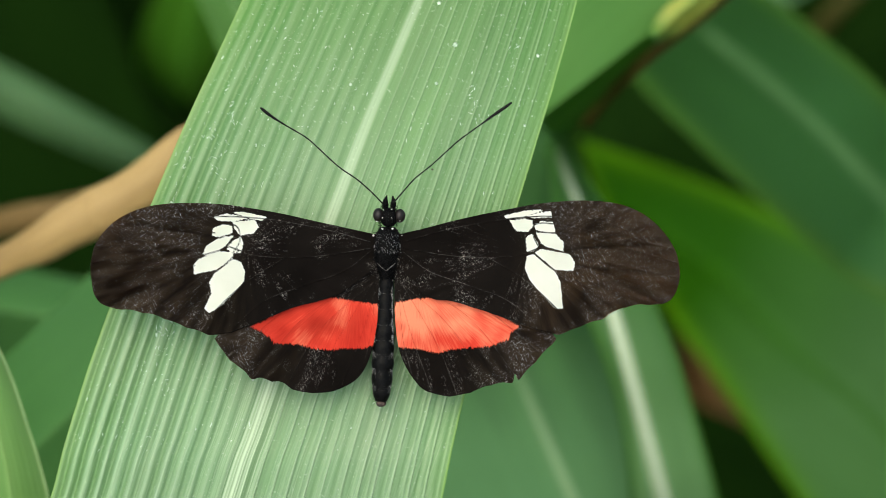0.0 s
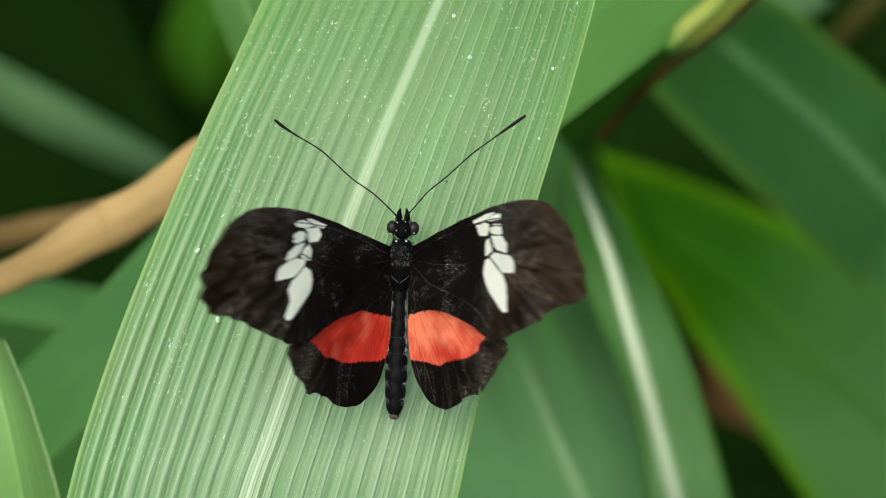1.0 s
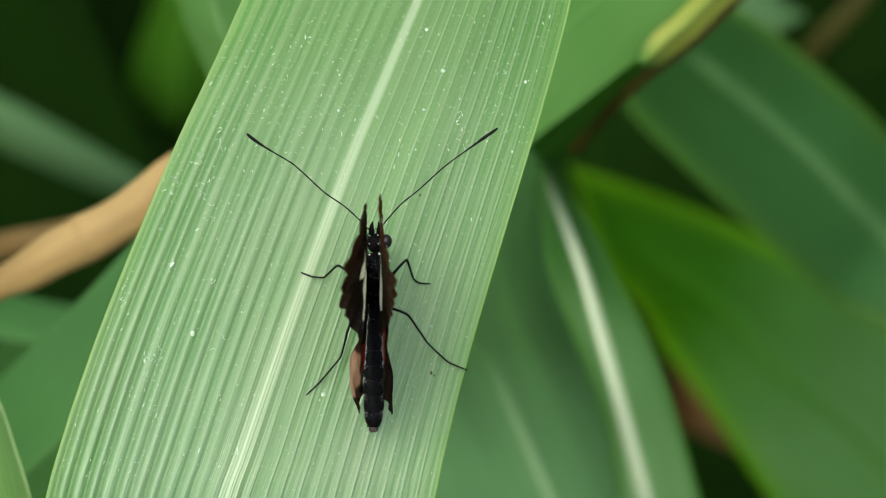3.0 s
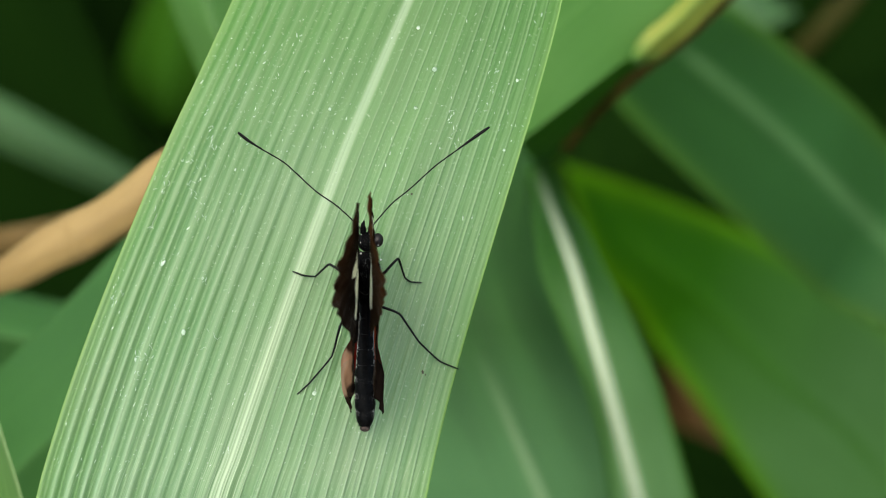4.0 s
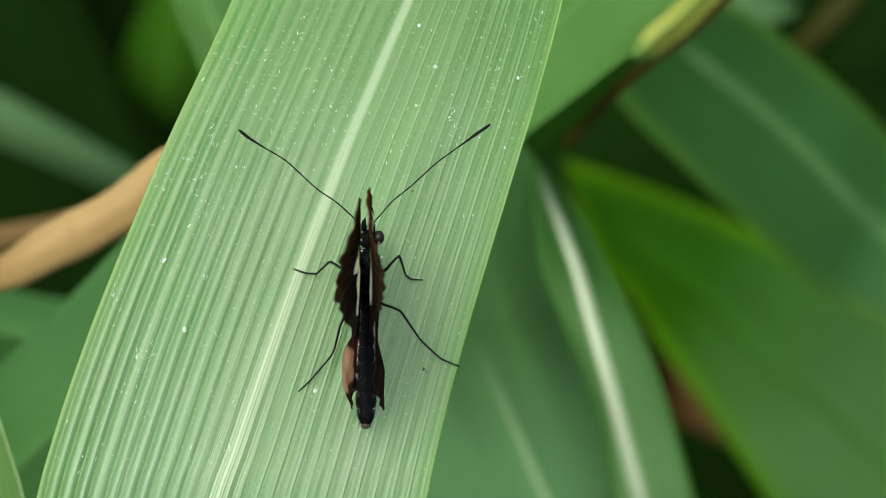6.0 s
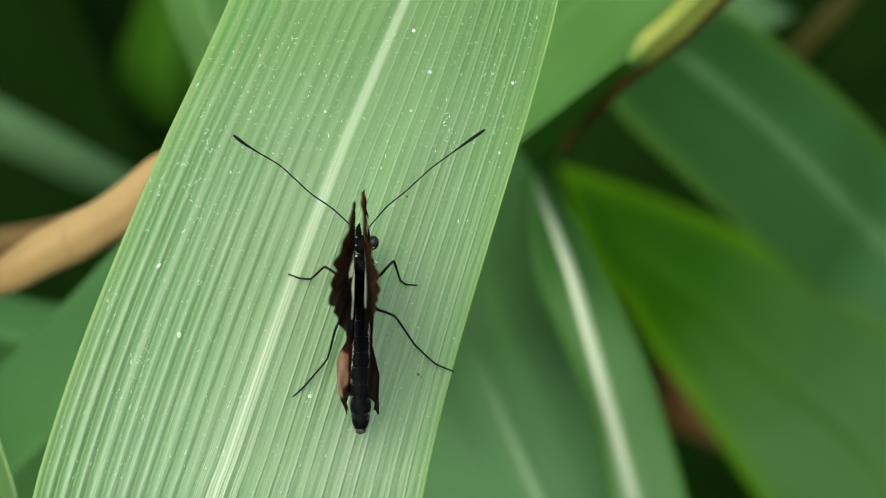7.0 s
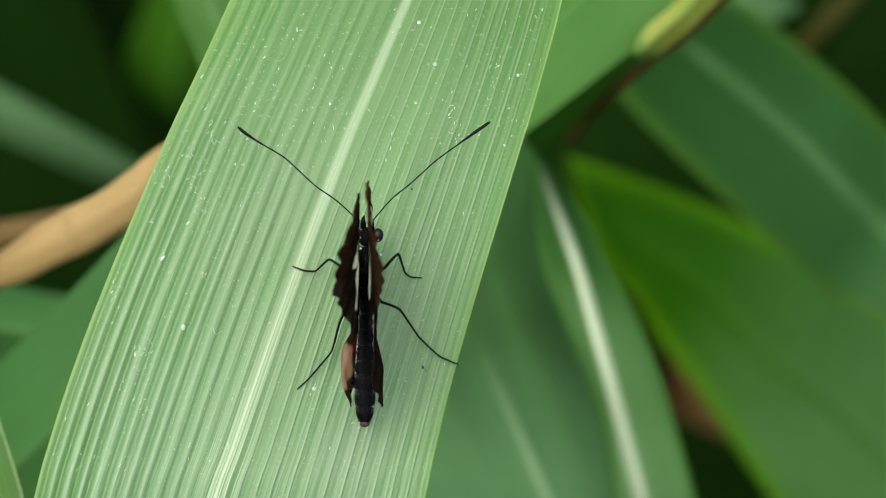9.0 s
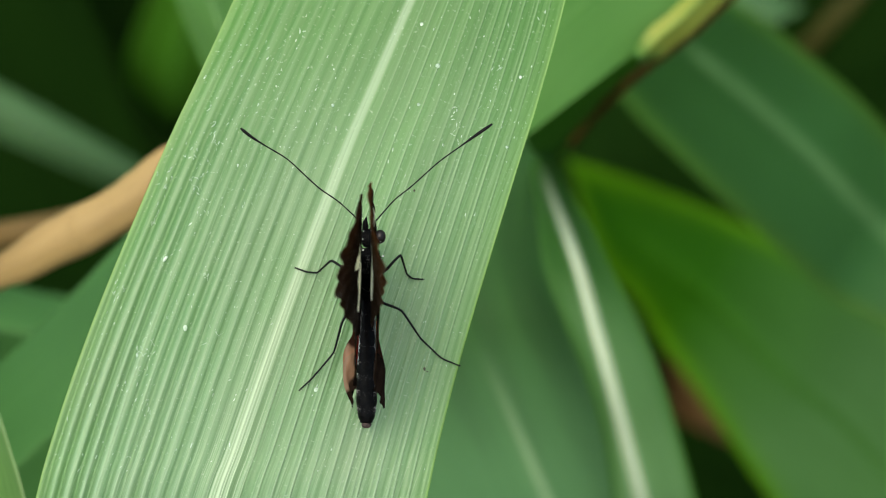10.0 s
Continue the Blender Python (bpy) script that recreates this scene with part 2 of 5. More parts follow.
def wing_material(name, ground):
    """Scaled wing: dark ground, patches with ragged rims, fine veins, rubbed-off scales."""
    mat, p = base_material(name, ground, 0.6, 0.012)
    n, l = links(mat)
    c = n.new("ShaderNodeTexCoord")

    def grain(scale, detail=3.0, rough=0.65, stretch=None, turn=0.0):
        t = node(n, "ShaderNodeTexNoise", Scale=scale, Detail=detail, Roughness=rough)
        src = c.outputs["Object"]
        if stretch:
            for key, value in (("Rotation", (0, 0, radians(turn))), ("Scale", stretch)):
                m = n.new("ShaderNodeMapping")
                m.inputs[key].default_value = value
                l.new(src, m.inputs[0])
                src = m.outputs[0]
        l.new(src, t.inputs["Vector"])
        return t.outputs["Fac"]

    def above(v, low, gain):
        return maths(n, l, 'MULTIPLY', maths(n, l, 'SUBTRACT', v, low), gain, True)

    def fanned(round_, out, shift, detail=3.0):
        k = n.new("ShaderNodeCombineXYZ")
        l.new(maths(n, l, 'MULTIPLY', attribute(n, "fan").outputs["Fac"], round_), k.inputs[0])
        l.new(maths(n, l, 'MULTIPLY', attribute(n, "far").outputs["Fac"], out), k.inputs[1])
        k.inputs[2].default_value = shift
        t = node(n, "ShaderNodeTexNoise", Scale=1.0, Detail=detail, Roughness=0.6)
        l.new(k.outputs[0], t.inputs["Vector"])
        return t.outputs["Fac"]

    broad_streak, thin_streak = fanned(11.0, 0.16, 1.0), fanned(48.0, 0.35, 4.0)
    scales, worn, blotch = grain(3800.0), grain(160.0, 4.0), grain(70.0)
    tip = attribute(n, "tip").outputs["Fac"]
    tone = ramp(n, ((0.35, tuple(0.6 * g for g in ground)), (0.7, tuple(1.5 * g for g in ground))))
    l.new(blotch, tone.inputs[0])
    # satin sheen of the outer wing, over its own brown, put into the colour
    sheen = maths(n, l, 'ADD', above(broad_streak, 0.39, 3.0), maths(n, l, 'MULTIPLY', above(thin_streak, 0.45, 4.0), 0.35))
    col = blend(n, l, maths(n, l, 'MULTIPLY', tip, sheen, True), tone.outputs[0], (0.036, 0.026, 0.017))
    col = blend(n, l, maths(n, l, 'MULTIPLY', maths(n, l, 'MULTIPLY', tip, above(blotch, 0.56, 7.0)), above(thin_streak, 0.35, 2.5), True), col, (0.050, 0.027, 0.010))
    # scuffed scales: short pale scratches two ways and single pale grains
    dots = above(grain(6500.0, 2.0), 0.61, 9.0)
    up = above(grain(1.0, 3.0, 0.6, (1500, 6500, 1500), 62), 0.61, 9.0)
    out = above(grain(1.0, 3.0, 0.6, (1300, 6500, 1500), -38), 0.62, 9.0)
    rubbed = above(maths(n, l, 'ADD', maths(n, l, 'ADD', maths(n, l, 'MULTIPLY', worn, 0.6), maths(n, l, 'MULTIPLY', broad_streak, 0.4)), maths(n, l, 'ADD', maths(n, l, 'MULTIPLY', tip, 0.12), maths(n, l, 'MULTIPLY', attribute(n, "front").outputs["Fac"], 0.38))), 0.525, 9.0)
    scuff = maths(n, l, 'MULTIPLY', maths(n, l, 'ADD', maths(n, l, 'MULTIPLY', dots, 0.5), maths(n, l, 'ADD', maths(n, l, 'MULTIPLY', up, 0.6), maths(n, l, 'MULTIPLY', out, 0.5))), rubbed, True)
    col = blend(n, l, maths(n, l, 'MULTIPLY', scuff, 1.0), col, (0.58, 0.55, 0.51))
    # veins
    vein = maths(n, l, 'SUBTRACT', 1.0, maths(n, l, 'DIVIDE', attribute(n, "vein").outputs["Fac"], 0.075), True)
    shine = maths(n, l, 'MULTIPLY', vein, maths(n, l, 'MULTIPLY', above(worn, 0.42, 3.0), above(scales, 0.4, 3.0)))
    col = blend(n, l, maths(n, l, 'MULTIPLY', shine, 1.0), col, (0.27, 0.25, 0.23))
    ragged = maths(n, l, 'MULTIPLY', maths(n, l, 'SUBTRACT', scales, 0.5), 0.42)
    tufts = maths(n, l, 'MULTIPLY', maths(n, l, 'SUBTRACT', grain(1.0, 3.0, 0.7, (5200, 1100, 700)), 0.5), 1.0)
    for key, rim, shades in (("white", 0.08, ((0.3, (0.74, 0.75, 0.67)), (0.7, (0.86, 0.87, 0.81)))),
                             ("red", 0.20, ((0.3, (0.36, 0.020, 0.014)), (0.48, (0.56, 0.046, 0.028)), (0.66, (0.82, 0.23, 0.13))))):
        d = maths(n, l, 'ADD', attribute(n, key).outputs["Fac"], ragged if key == "white" else tufts)
        inside = maths(n, l, 'SUBTRACT', 1.5 if key == "white" else 0.5, maths(n, l, 'DIVIDE', d, rim), True)
        if key == "white":
            # fine black veins part the cells of the band
            parting = maths(n, l, 'SUBTRACT', maths(n, l, 'MULTIPLY', attribute(n, "vein").outputs["Fac"], 9.0), 0.35, True)
            inside = maths(n, l, 'MULTIPLY', inside, parting)
        r = ramp(n, shades)
        l.new(worn if key == "white" else maths(n, l, 'ADD', maths(n, l, 'SUBTRACT', maths(n, l, 'MULTIPLY', blotch, 1.2), 0.25), maths(n, l, 'ADD', attribute(n, "lit_tint").outputs["Fac"], maths(n, l, 'MULTIPLY', thin_streak, 0.24))), r.inputs[0])
        patch = r.outputs[0]
        if key == "red":
            patch = blend(n, l, maths(n, l, 'MULTIPLY', vein, 0.65), patch, (0.25, 0.015, 0.01))
            patch = blend(n, l, maths(n, l, 'MULTIPLY', scuff, 0.2), patch, (0.9, 0.6, 0.5))
        col = blend(n, l, inside, col, patch)
        band = inside if key == "white" else band
        thin = inside if key == "white" else maths(n, l, 'MAXIMUM', thin, maths(n, l, 'MULTIPLY', inside, 0.6))
    l.new(col, p.inputs["Base Color"])
    lit = blend(n, l, maths(n, l, 'MULTIPLY', tip, maths(n, l, 'SUBTRACT', 1.0, thin), True), col, (0.50, 0.28, 0.13))
    lit = blend(n, l, band, lit, (0.90, 0.88, 0.72))
    see_through(n, l, p, lit, maths(n, l, 'MAXIMUM', maths(n, l, 'MULTIPLY', thin, 0.55), maths(n, l, 'MULTIPLY', tip, 0.5)))
    h = maths(n, l, 'ADD', maths(n, l, 'MULTIPLY', scales, 0.25), maths(n, l, 'MULTIPLY', vein, 0.8))
    h = maths(n, l, 'ADD', h, maths(n, l, 'MULTIPLY', worn, 0.6))
    bump(n, l, p, h, 0.5, 0.00015)
    return mat


WING_UPPER = wing_material("wing_upper", (0.0040, 0.0031, 0.0027))


def wing_under_material():
    mat, p = base_material("wing_under", (0.05, 0.03, 0.02), 0.7, 0.0)
    n, l = links(mat)
    c = n.new("ShaderNodeTexCoord")
    t = node(n, "ShaderNodeTexNoise", Scale=500.0, Detail=5.0, Roughness=0.6)
    l.new(c.outputs["Object"], t.inputs["Vector"])
    r = ramp(n, ((0.3, (0.007, 0.0045, 0.003)), (0.7, (0.020, 0.012, 0.008))))
    l.new(t.outputs["Fac"], r.inputs[0])
    inside = maths(n, l, 'SUBTRACT', 0.5, maths(n, l, 'DIVIDE', attribute(n, "pale").outputs["Fac"], 0.5), True)
    cloud = node(n, "ShaderNodeTexNoise", Scale=150.0, Detail=3.0, Roughness=0.5)
    l.new(c.outputs["Object"], cloud.inputs["Vector"])
    field = ramp(n, ((0.35, (0.07, 0.036, 0.02)), (0.52, (0.20, 0.115, 0.068)), (0.7, (0.30, 0.19, 0.13))))
    l.new(cloud.outputs["Fac"], field.inputs[0])
    col = blend(n, l, inside, r.outputs[0], field.outputs[0])
    wi = maths(n, l, 'SUBTRACT', 0.5, maths(n, l, 'DIVIDE', attribute(n, "white").outputs["Fac"], 0.1), True)
    col = blend(n, l, wi, col, (0.8, 0.78, 0.6))
    re = maths(n, l, 'SUBTRACT', 0.5, maths(n, l, 'DIVIDE', attribute(n, "red").outputs["Fac"], 0.2), True)
    l.new(col, p.inputs["Base Color"])
    tip = attribute(n, "tip").outputs["Fac"]
    dark = maths(n, l, 'SUBTRACT', 1.0, maths(n, l, 'MAXIMUM', wi, re), True)
    lit = blend(n, l, maths(n, l, 'MULTIPLY', tip, dark, True), blend(n, l, re, col, (0.9, 0.16, 0.08)), (0.50, 0.28, 0.13))
    see_through(n, l, p, lit, maths(n, l, 'MAXIMUM', maths(n, l, 'ADD', maths(n, l, 'MULTIPLY', wi, 0.9), maths(n, l, 'MULTIPLY', re, 0.12)), maths(n, l, 'MULTIPLY', tip, 0.45)))
    bump(n, l, p, t.outputs["Fac"], 0.4, 0.0001)
    return mat


WING_UNDER = wing_under_material()


def mottled(name, dark, light, roughness, specular, scale, lift=0.0001):
    mat, p = base_material(name, light, roughness, specular)
    n, l = links(mat)
    c = n.new("ShaderNodeTexCoord")
    t = node(n, "ShaderNodeTexNoise", Scale=scale, Detail=5.0, Roughness=0.65)
    l.new(c.outputs["Object"], t.inputs["Vector"])
    r = ramp(n, ((0.35, dark), (0.7, light)))
    l.new(t.outputs["Fac"], r.inputs[0])
    l.new(r.outputs[0], p.inputs["Base Color"])
    bump(n, l, p, t.outputs["Fac"], 0.6, lift)
    return mat


CHITIN = mottled("black_chitin", (0.002, 0.002, 0.002), (0.004, 0.004, 0.004), 0.45, 0.08, 2600.0)
VELVET = mottled("velvet_scales", (0.0012, 0.0012, 0.0012), (0.004, 0.004, 0.0045), 0.6, 0.04, 3200.0)
BROWN_TIP = mottled("brown_scales", (0.014, 0.010, 0.009), (0.085, 0.056, 0.048), 0.7, 0.3, 2600.0)
ABDOMEN = mottled("abdomen_scales", (0.0010, 0.0010, 0.0010), (0.0050, 0.0049, 0.0051), 0.42, 0.05, 1600.0)
SIDE_SCALES = mottled("side_scales", (0.10, 0.10, 0.10), (0.46, 0.45, 0.43), 0.6, 0.3, 3000.0)
PALE_SCALES = mottled("pale_scales", (0.30, 0.29, 0.28), (0.72, 0.71, 0.68), 0.6, 0.4, 3000.0)
DUSTY_SCALES = mottled("dusty_scales", (0.02, 0.02, 0.021), (0.17, 0.165, 0.16), 0.7, 0.2, 4200.0)
GREY_FUR = mottled("grey_hairs", (0.09, 0.09, 0.095), (0.34, 0.34, 0.35), 0.5, 0.5, 2500.0)
EYE = mottled("dark_eye", (0.006, 0.005, 0.005), (0.014, 0.010, 0.009), 0.3, 0.2, 5000.0, 0.00003)
LEG = mottled("dark_leg", (0.002, 0.003, 0.0025), (0.005, 0.006, 0.006), 0.45, 0.12, 2600.0)
CRUMB = mottled("pale_crumbs", (0.24, 0.35, 0.24), (0.52, 0.61, 0.51), 0.6, 0.35, 1500.0)
SOOT = mottled("dark_crumbs", (0.02, 0.02, 0.01), (0.06, 0.05, 0.03), 0.8, 0.3, 1500.0)


# ---- mesh tools (sizes in the helpers below are in millimetres) ----
MM = 0.001


def mesh_object(name, verts, faces, materials, parent=None, face_mat=None, attrs=None, smooth=True):
    me = bpy.data.meshes.new(name)
    me.from_pydata([tuple(v) for v in np.asarray(verts) * MM], [], faces)
    for m in materials:
        me.materials.append(m)
    if face_mat is not None:
        me.polygons.foreach_set("material_index", np.asarray(face_mat, dtype=np.int32))
    me.polygons.foreach_set("use_smooth", np.full(len(me.polygons), smooth))
    for key, values in (attrs or {}).items():
        me.attributes.new(key, 'FLOAT', 'POINT').data.foreach_set("value", np.asarray(values, dtype=np.float32))
    me.update()
    ob = new(name, me)
    if parent is not None:
        ob.parent = parent
    return ob


def part(name, verts, faces, materials, parent, label="", **more):
    ob = mesh_object(name, verts, faces, materials, parent, **more)
    return tagged(ob, label) if label else ob


def thing(name, m, label, category, group="", kind=""):
    ob = new(name)
    ob.empty_display_size = 0.01
    ob.matrix_world = m
    return tagged(ob, label, category, group, kind)


def spline(points, count):
    """A smooth curve through points (Catmull-Rom), count samples."""
    p = np.asarray(points, dtype=float)
    p = np.vstack((2 * p[0] - p[1], p, 2 * p[-1] - p[-2]))
    out = []
    for s in np.linspace(0, len(p) - 3 - 1e-9, count):
        i = int(s)
        t = s - i
        a, b, c, d = p[i:i + 4]
        out.append(0.5 * (2 * b + (c - a) * t + (2 * a - 5 * b + 4 * c - d) * t * t + (3 * b - a - 3 * c + d) * t ** 3))
    return np.array(out)


def grid_faces(rows, cols, start=0, flip=False, close=False):
    faces = []
    for i in range(rows - 1):
        for j in range(cols if close else cols - 1):
            a, b = start + i * cols + j, start + i * cols + (j + 1) % cols
            f = (a, b, b + cols, a + cols)
            faces.append(f[::-1] if flip else f)
    return faces


def tube(points, radii, sides=8, squash=1.0):
    """A tapered tube along points, closed at both ends; radii at the points."""
    p = np.asarray(points, dtype=float)
    r = np.interp(np.linspace(0, 1, len(p)), np.linspace(0, 1, len(radii)), radii)
    verts, faces = [], []
    up = Vector((0, 0, 1))
    for i in range(len(p)):
        d = Vector(p[min(i + 1, len(p) - 1)] - p[max(i - 1, 0)]).normalized()
        a = d.cross(up)
        a = a.normalized() if a.length > 1e-4 else Vector((1, 0, 0))
        b = a.cross(d)
        for k in range(sides):
            w = 2 * math.pi * k / sides
            verts.append(p[i] + r[i] * (math.cos(w) * np.array(a) + squash * math.sin(w) * np.array(b)))
    faces = grid_faces(len(p), sides, close=True)
    n = len(verts)
    verts += [p[0], p[-1]]
    for k in range(sides):
        faces.append((k, n, (k + 1) % sides))
        faces.append((n - sides + k, n - sides + (k + 1) % sides, n + 1))
    return verts, faces


def joined(pieces):
    verts, faces = [], []
    for v, f in pieces:
        faces += [tuple(i + len(verts) for i in q) for q in f]
        verts += list(v)
    return verts, faces


def blob(centre, size, rings=6, sides=10, turn=0.0):
    """A rounded lump with three half-sizes, turned about z."""
    verts, faces = [], []
    c, s = math.cos(turn), math.sin(turn)
    for i in range(rings + 1):
        a = math.pi * i / rings
        for k in range(sides):
            w = 2 * math.pi * k / sides
            x, y, z = size[0] * math.sin(a) * math.cos(w), size[1] * math.sin(a) * math.sin(w), size[2] * math.cos(a)
            verts.append((centre[0] + c * x - s * y, centre[1] + s * x + c * y, centre[2] + z))
    return verts, grid_faces(rings + 1, sides, flip=True, close=True)


# ---- leaves ----
def blade_surface(rows, steps, cols, pleats=9, depth=0.12, bulge=0.6, groove=0.16, rib_width=0.5, rib_lift=0.25, seed=1, wave=0.3, asym=1.0, ridges=0.0, fray=0.0, fade=0.2, rim_width=0.28, soft=1.0):
    """Points of a grass blade. rows: (edge, rib, edge) triples from one end to the other."""
    rng = np.random.default_rng(seed)
    a = spline([r[0] for r in rows], steps)
    m = spline([r[1] for r in rows], steps)
    b = spline([r[2] for r in rows], steps)
    run = np.concatenate(([0], np.cumsum(np.linalg.norm(np.diff(m, axis=0), axis=1))))
    w1, w2 = np.linalg.norm(a - m, axis=1)[:, None], np.linalg.norm(b - m, axis=1)[:, None]
    u = np.linspace(-1, 1, cols)
    left = np.clip(-u, 0, 1)[None, :, None]
    right = np.clip(u, 0, 1)[None, :, None]
    pos = m[:, None, :] + (a - m)[:, None, :] * left + (b - m)[:, None, :] * right
    dist = np.where(u < 0, w1 * np.abs(u), w2 * np.abs(u))
    across = np.where(u < 0, -dist, dist)
    lift = np.zeros(cols)
    thin = np.zeros(cols)
    for side in (-1, 1):
        for k in range(pleats):
            c = side * (k + 0.5 + rng.uniform(-0.13, 0.13)) / pleats
            h = rng.uniform(0.7, 1.2) * (asym if side > 0 else 0.2 + 1.0 * abs(c))
            lift -= h * np.exp(-((u - c) * pleats / (groove * (1.0 if side > 0 else soft)) / 2.2) ** 2)
            lift += 0.4 * h * np.exp(-((u - c - (0.30 if side > 0 else 0.45) / pleats) * pleats / (0.30 if side > 0 else 0.42)) ** 2)
            for q, least, most in ((c + 0.5 / pleats, 0.5, 1.0), (c + 0.2 / pleats, 0.05, 0.35)):
                g = rng.uniform(least, most) * ridges * (1.0 if side > 0 else 0.12)
                thin += g * np.exp(-((u - q) * 17 / 0.075) ** 2)
    bands = lift.copy()
    lift += 0.5 * thin
    fine = np.convolve(rng.normal(0, 1, cols + 6), np.ones(7) / 7, "valid")
    lift += 0.10 * fine
    z = depth * lift[None, :] * np.clip(1.9 * (run / run[-1] - 0.14), 0.25, 1)[:, None]
    z = z + bulge * (1 - (2 * np.abs(u) - 1) ** 2)[None, :]
    ribs = 0.78 * np.exp(-(dist / (rib_width * np.linspace(0.8, 1.25, steps)[:, None])) ** 4)
    z = z + rib_lift * np.exp(-(dist / rib_width) ** 2)
    ph = rng.uniform(0, 6, 4)
    z = z + wave * (np.sin(run[:, None] / 17 + ph[0] + 2 * u[None, :]) + 0.6 * np.sin(run[:, None] / 8.3 + ph[1] - 3 * u[None, :])) * np.abs(u)[None, :]
    pos[:, :, 2] += z
    lines = 0.5 + 0.5 * np.sin(across * 2 * math.pi / 0.62 + 2.0 * np.sin(across * 3.1) + 1.3 * np.sin(across * 7.7))
    fan = fray * lines ** 3 * np.exp(-(dist / 1.7) ** 2) * np.clip((run / run[-1] - 0.38) * 3.5, 0, 1)[:, None]
    ribs = np.maximum(ribs * (1 - 0.45 * np.clip(fan / max(fray, 1e-6) * 2, 0, 1) * (fray > 0)) if fray else ribs, fan)
    pos[:, :, 2] += 0.05 * fan
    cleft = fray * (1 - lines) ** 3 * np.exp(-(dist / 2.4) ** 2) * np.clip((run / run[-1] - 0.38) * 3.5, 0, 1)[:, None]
    if fade:
        head, tail = fade if isinstance(fade, tuple) else (fade, fade)
        ribs = ribs * (np.clip((run / run[-1] - 0.6 * head) / (0.4 * head), 0, 1) * np.clip((1 - run / run[-1]) / tail, 0, 1))[:, None]
    edge = np.minimum(np.where(u < 0, w1, w2) * (1 - np.abs(u))[None, :], 30)
    rim = np.exp(-(edge / rim_width) ** 2)
    along = run[:, None] * np.ones((1, cols))
    ribs = ribs + 0.48 * thin[None, :]
    # pleat height, used for the shading painted on grooves and crests
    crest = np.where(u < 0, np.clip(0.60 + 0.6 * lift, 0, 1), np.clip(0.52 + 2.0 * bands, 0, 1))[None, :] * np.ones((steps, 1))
    return pos, across, along, np.clip(ribs, 0, 1), rim, np.exp(-edge / 3.0), cleft, crest


def leaf(name, label, rows, material, steps=60, cols=61, thick=0.25, group="blades of broad-leaved grass", **shape):
    """A grass blade with real thickness, as a thing with its blade and its raised rib."""
    root = thing(name, RIG, label, "leaf", group)
    pos, across, along, ribs, rim, margin, cleft, crest = blade_surface(rows, steps, cols, **shape)
    top = pos.reshape(-1, 3)
    under = top - np.array((0, 0, thick))
    n = len(top)
    faces = grid_faces(steps, cols, flip=True) + grid_faces(steps, cols, start=n)
    for i in range(steps - 1):
        a, b = i * cols, (i + 1) * cols
        faces.append((a, b, b + n, a + n))
        a, b = a + cols - 1, b + cols - 1
        faces.append((b, a, a + n, b + n))
    for j in range(cols - 1):
        faces.append((j + 1, j, j + n, j + 1 + n))
        k = (steps - 1) * cols + j
        faces.append((k, k + 1, k + 1 + n, k + n))
    attrs = {"across": np.tile(across.reshape(-1), 2), "along": np.tile(along.reshape(-1), 2),
             "rib": np.tile(ribs.reshape(-1), 2), "rim": np.tile(rim.reshape(-1), 2), "margin": np.tile(margin.reshape(-1), 2), "cleft": np.tile(cleft.reshape(-1), 2), "crest": np.tile(crest.reshape(-1), 2)}
    part("blade", np.vstack((top, under)), faces, [material], root, attrs=attrs)
    mid = pos[:, cols // 2] - np.array((0, 0, thick + 0.35))
    half = np.linalg.norm(pos[:, -1] - pos[:, 0], axis=1) / 2
    v, f = tube(mid, np.minimum(np.linspace(0.55, 0.4, steps), 0.15 * half), 8, 0.8)
    k = len(v)
    part("midrib", v, f, [material], root, attrs={"across": np.zeros(k), "along": np.append(np.repeat(along[:, 0], 8), (0, 0)), "rib": np.append(np.repeat(ribs[:, cols // 2], 8), (0, 0)), "rim": np.zeros(k)})
    return root, pos


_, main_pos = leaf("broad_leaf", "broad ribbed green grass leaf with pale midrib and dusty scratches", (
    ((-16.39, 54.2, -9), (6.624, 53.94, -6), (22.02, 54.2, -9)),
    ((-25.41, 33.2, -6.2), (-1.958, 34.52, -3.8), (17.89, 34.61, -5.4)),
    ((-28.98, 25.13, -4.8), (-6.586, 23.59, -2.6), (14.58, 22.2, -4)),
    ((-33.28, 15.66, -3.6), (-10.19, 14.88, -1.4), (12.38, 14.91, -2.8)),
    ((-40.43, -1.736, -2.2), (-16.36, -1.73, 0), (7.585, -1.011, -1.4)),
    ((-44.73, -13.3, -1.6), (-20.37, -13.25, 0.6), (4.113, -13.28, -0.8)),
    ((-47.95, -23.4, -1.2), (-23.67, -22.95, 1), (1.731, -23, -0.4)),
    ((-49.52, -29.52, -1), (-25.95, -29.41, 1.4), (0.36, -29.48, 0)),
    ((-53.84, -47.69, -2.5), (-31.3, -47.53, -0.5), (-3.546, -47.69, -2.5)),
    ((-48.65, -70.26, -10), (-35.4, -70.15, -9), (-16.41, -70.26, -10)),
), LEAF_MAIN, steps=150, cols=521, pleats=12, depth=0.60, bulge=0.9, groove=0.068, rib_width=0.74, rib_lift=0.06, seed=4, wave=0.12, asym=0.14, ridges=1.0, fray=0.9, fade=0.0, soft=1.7)

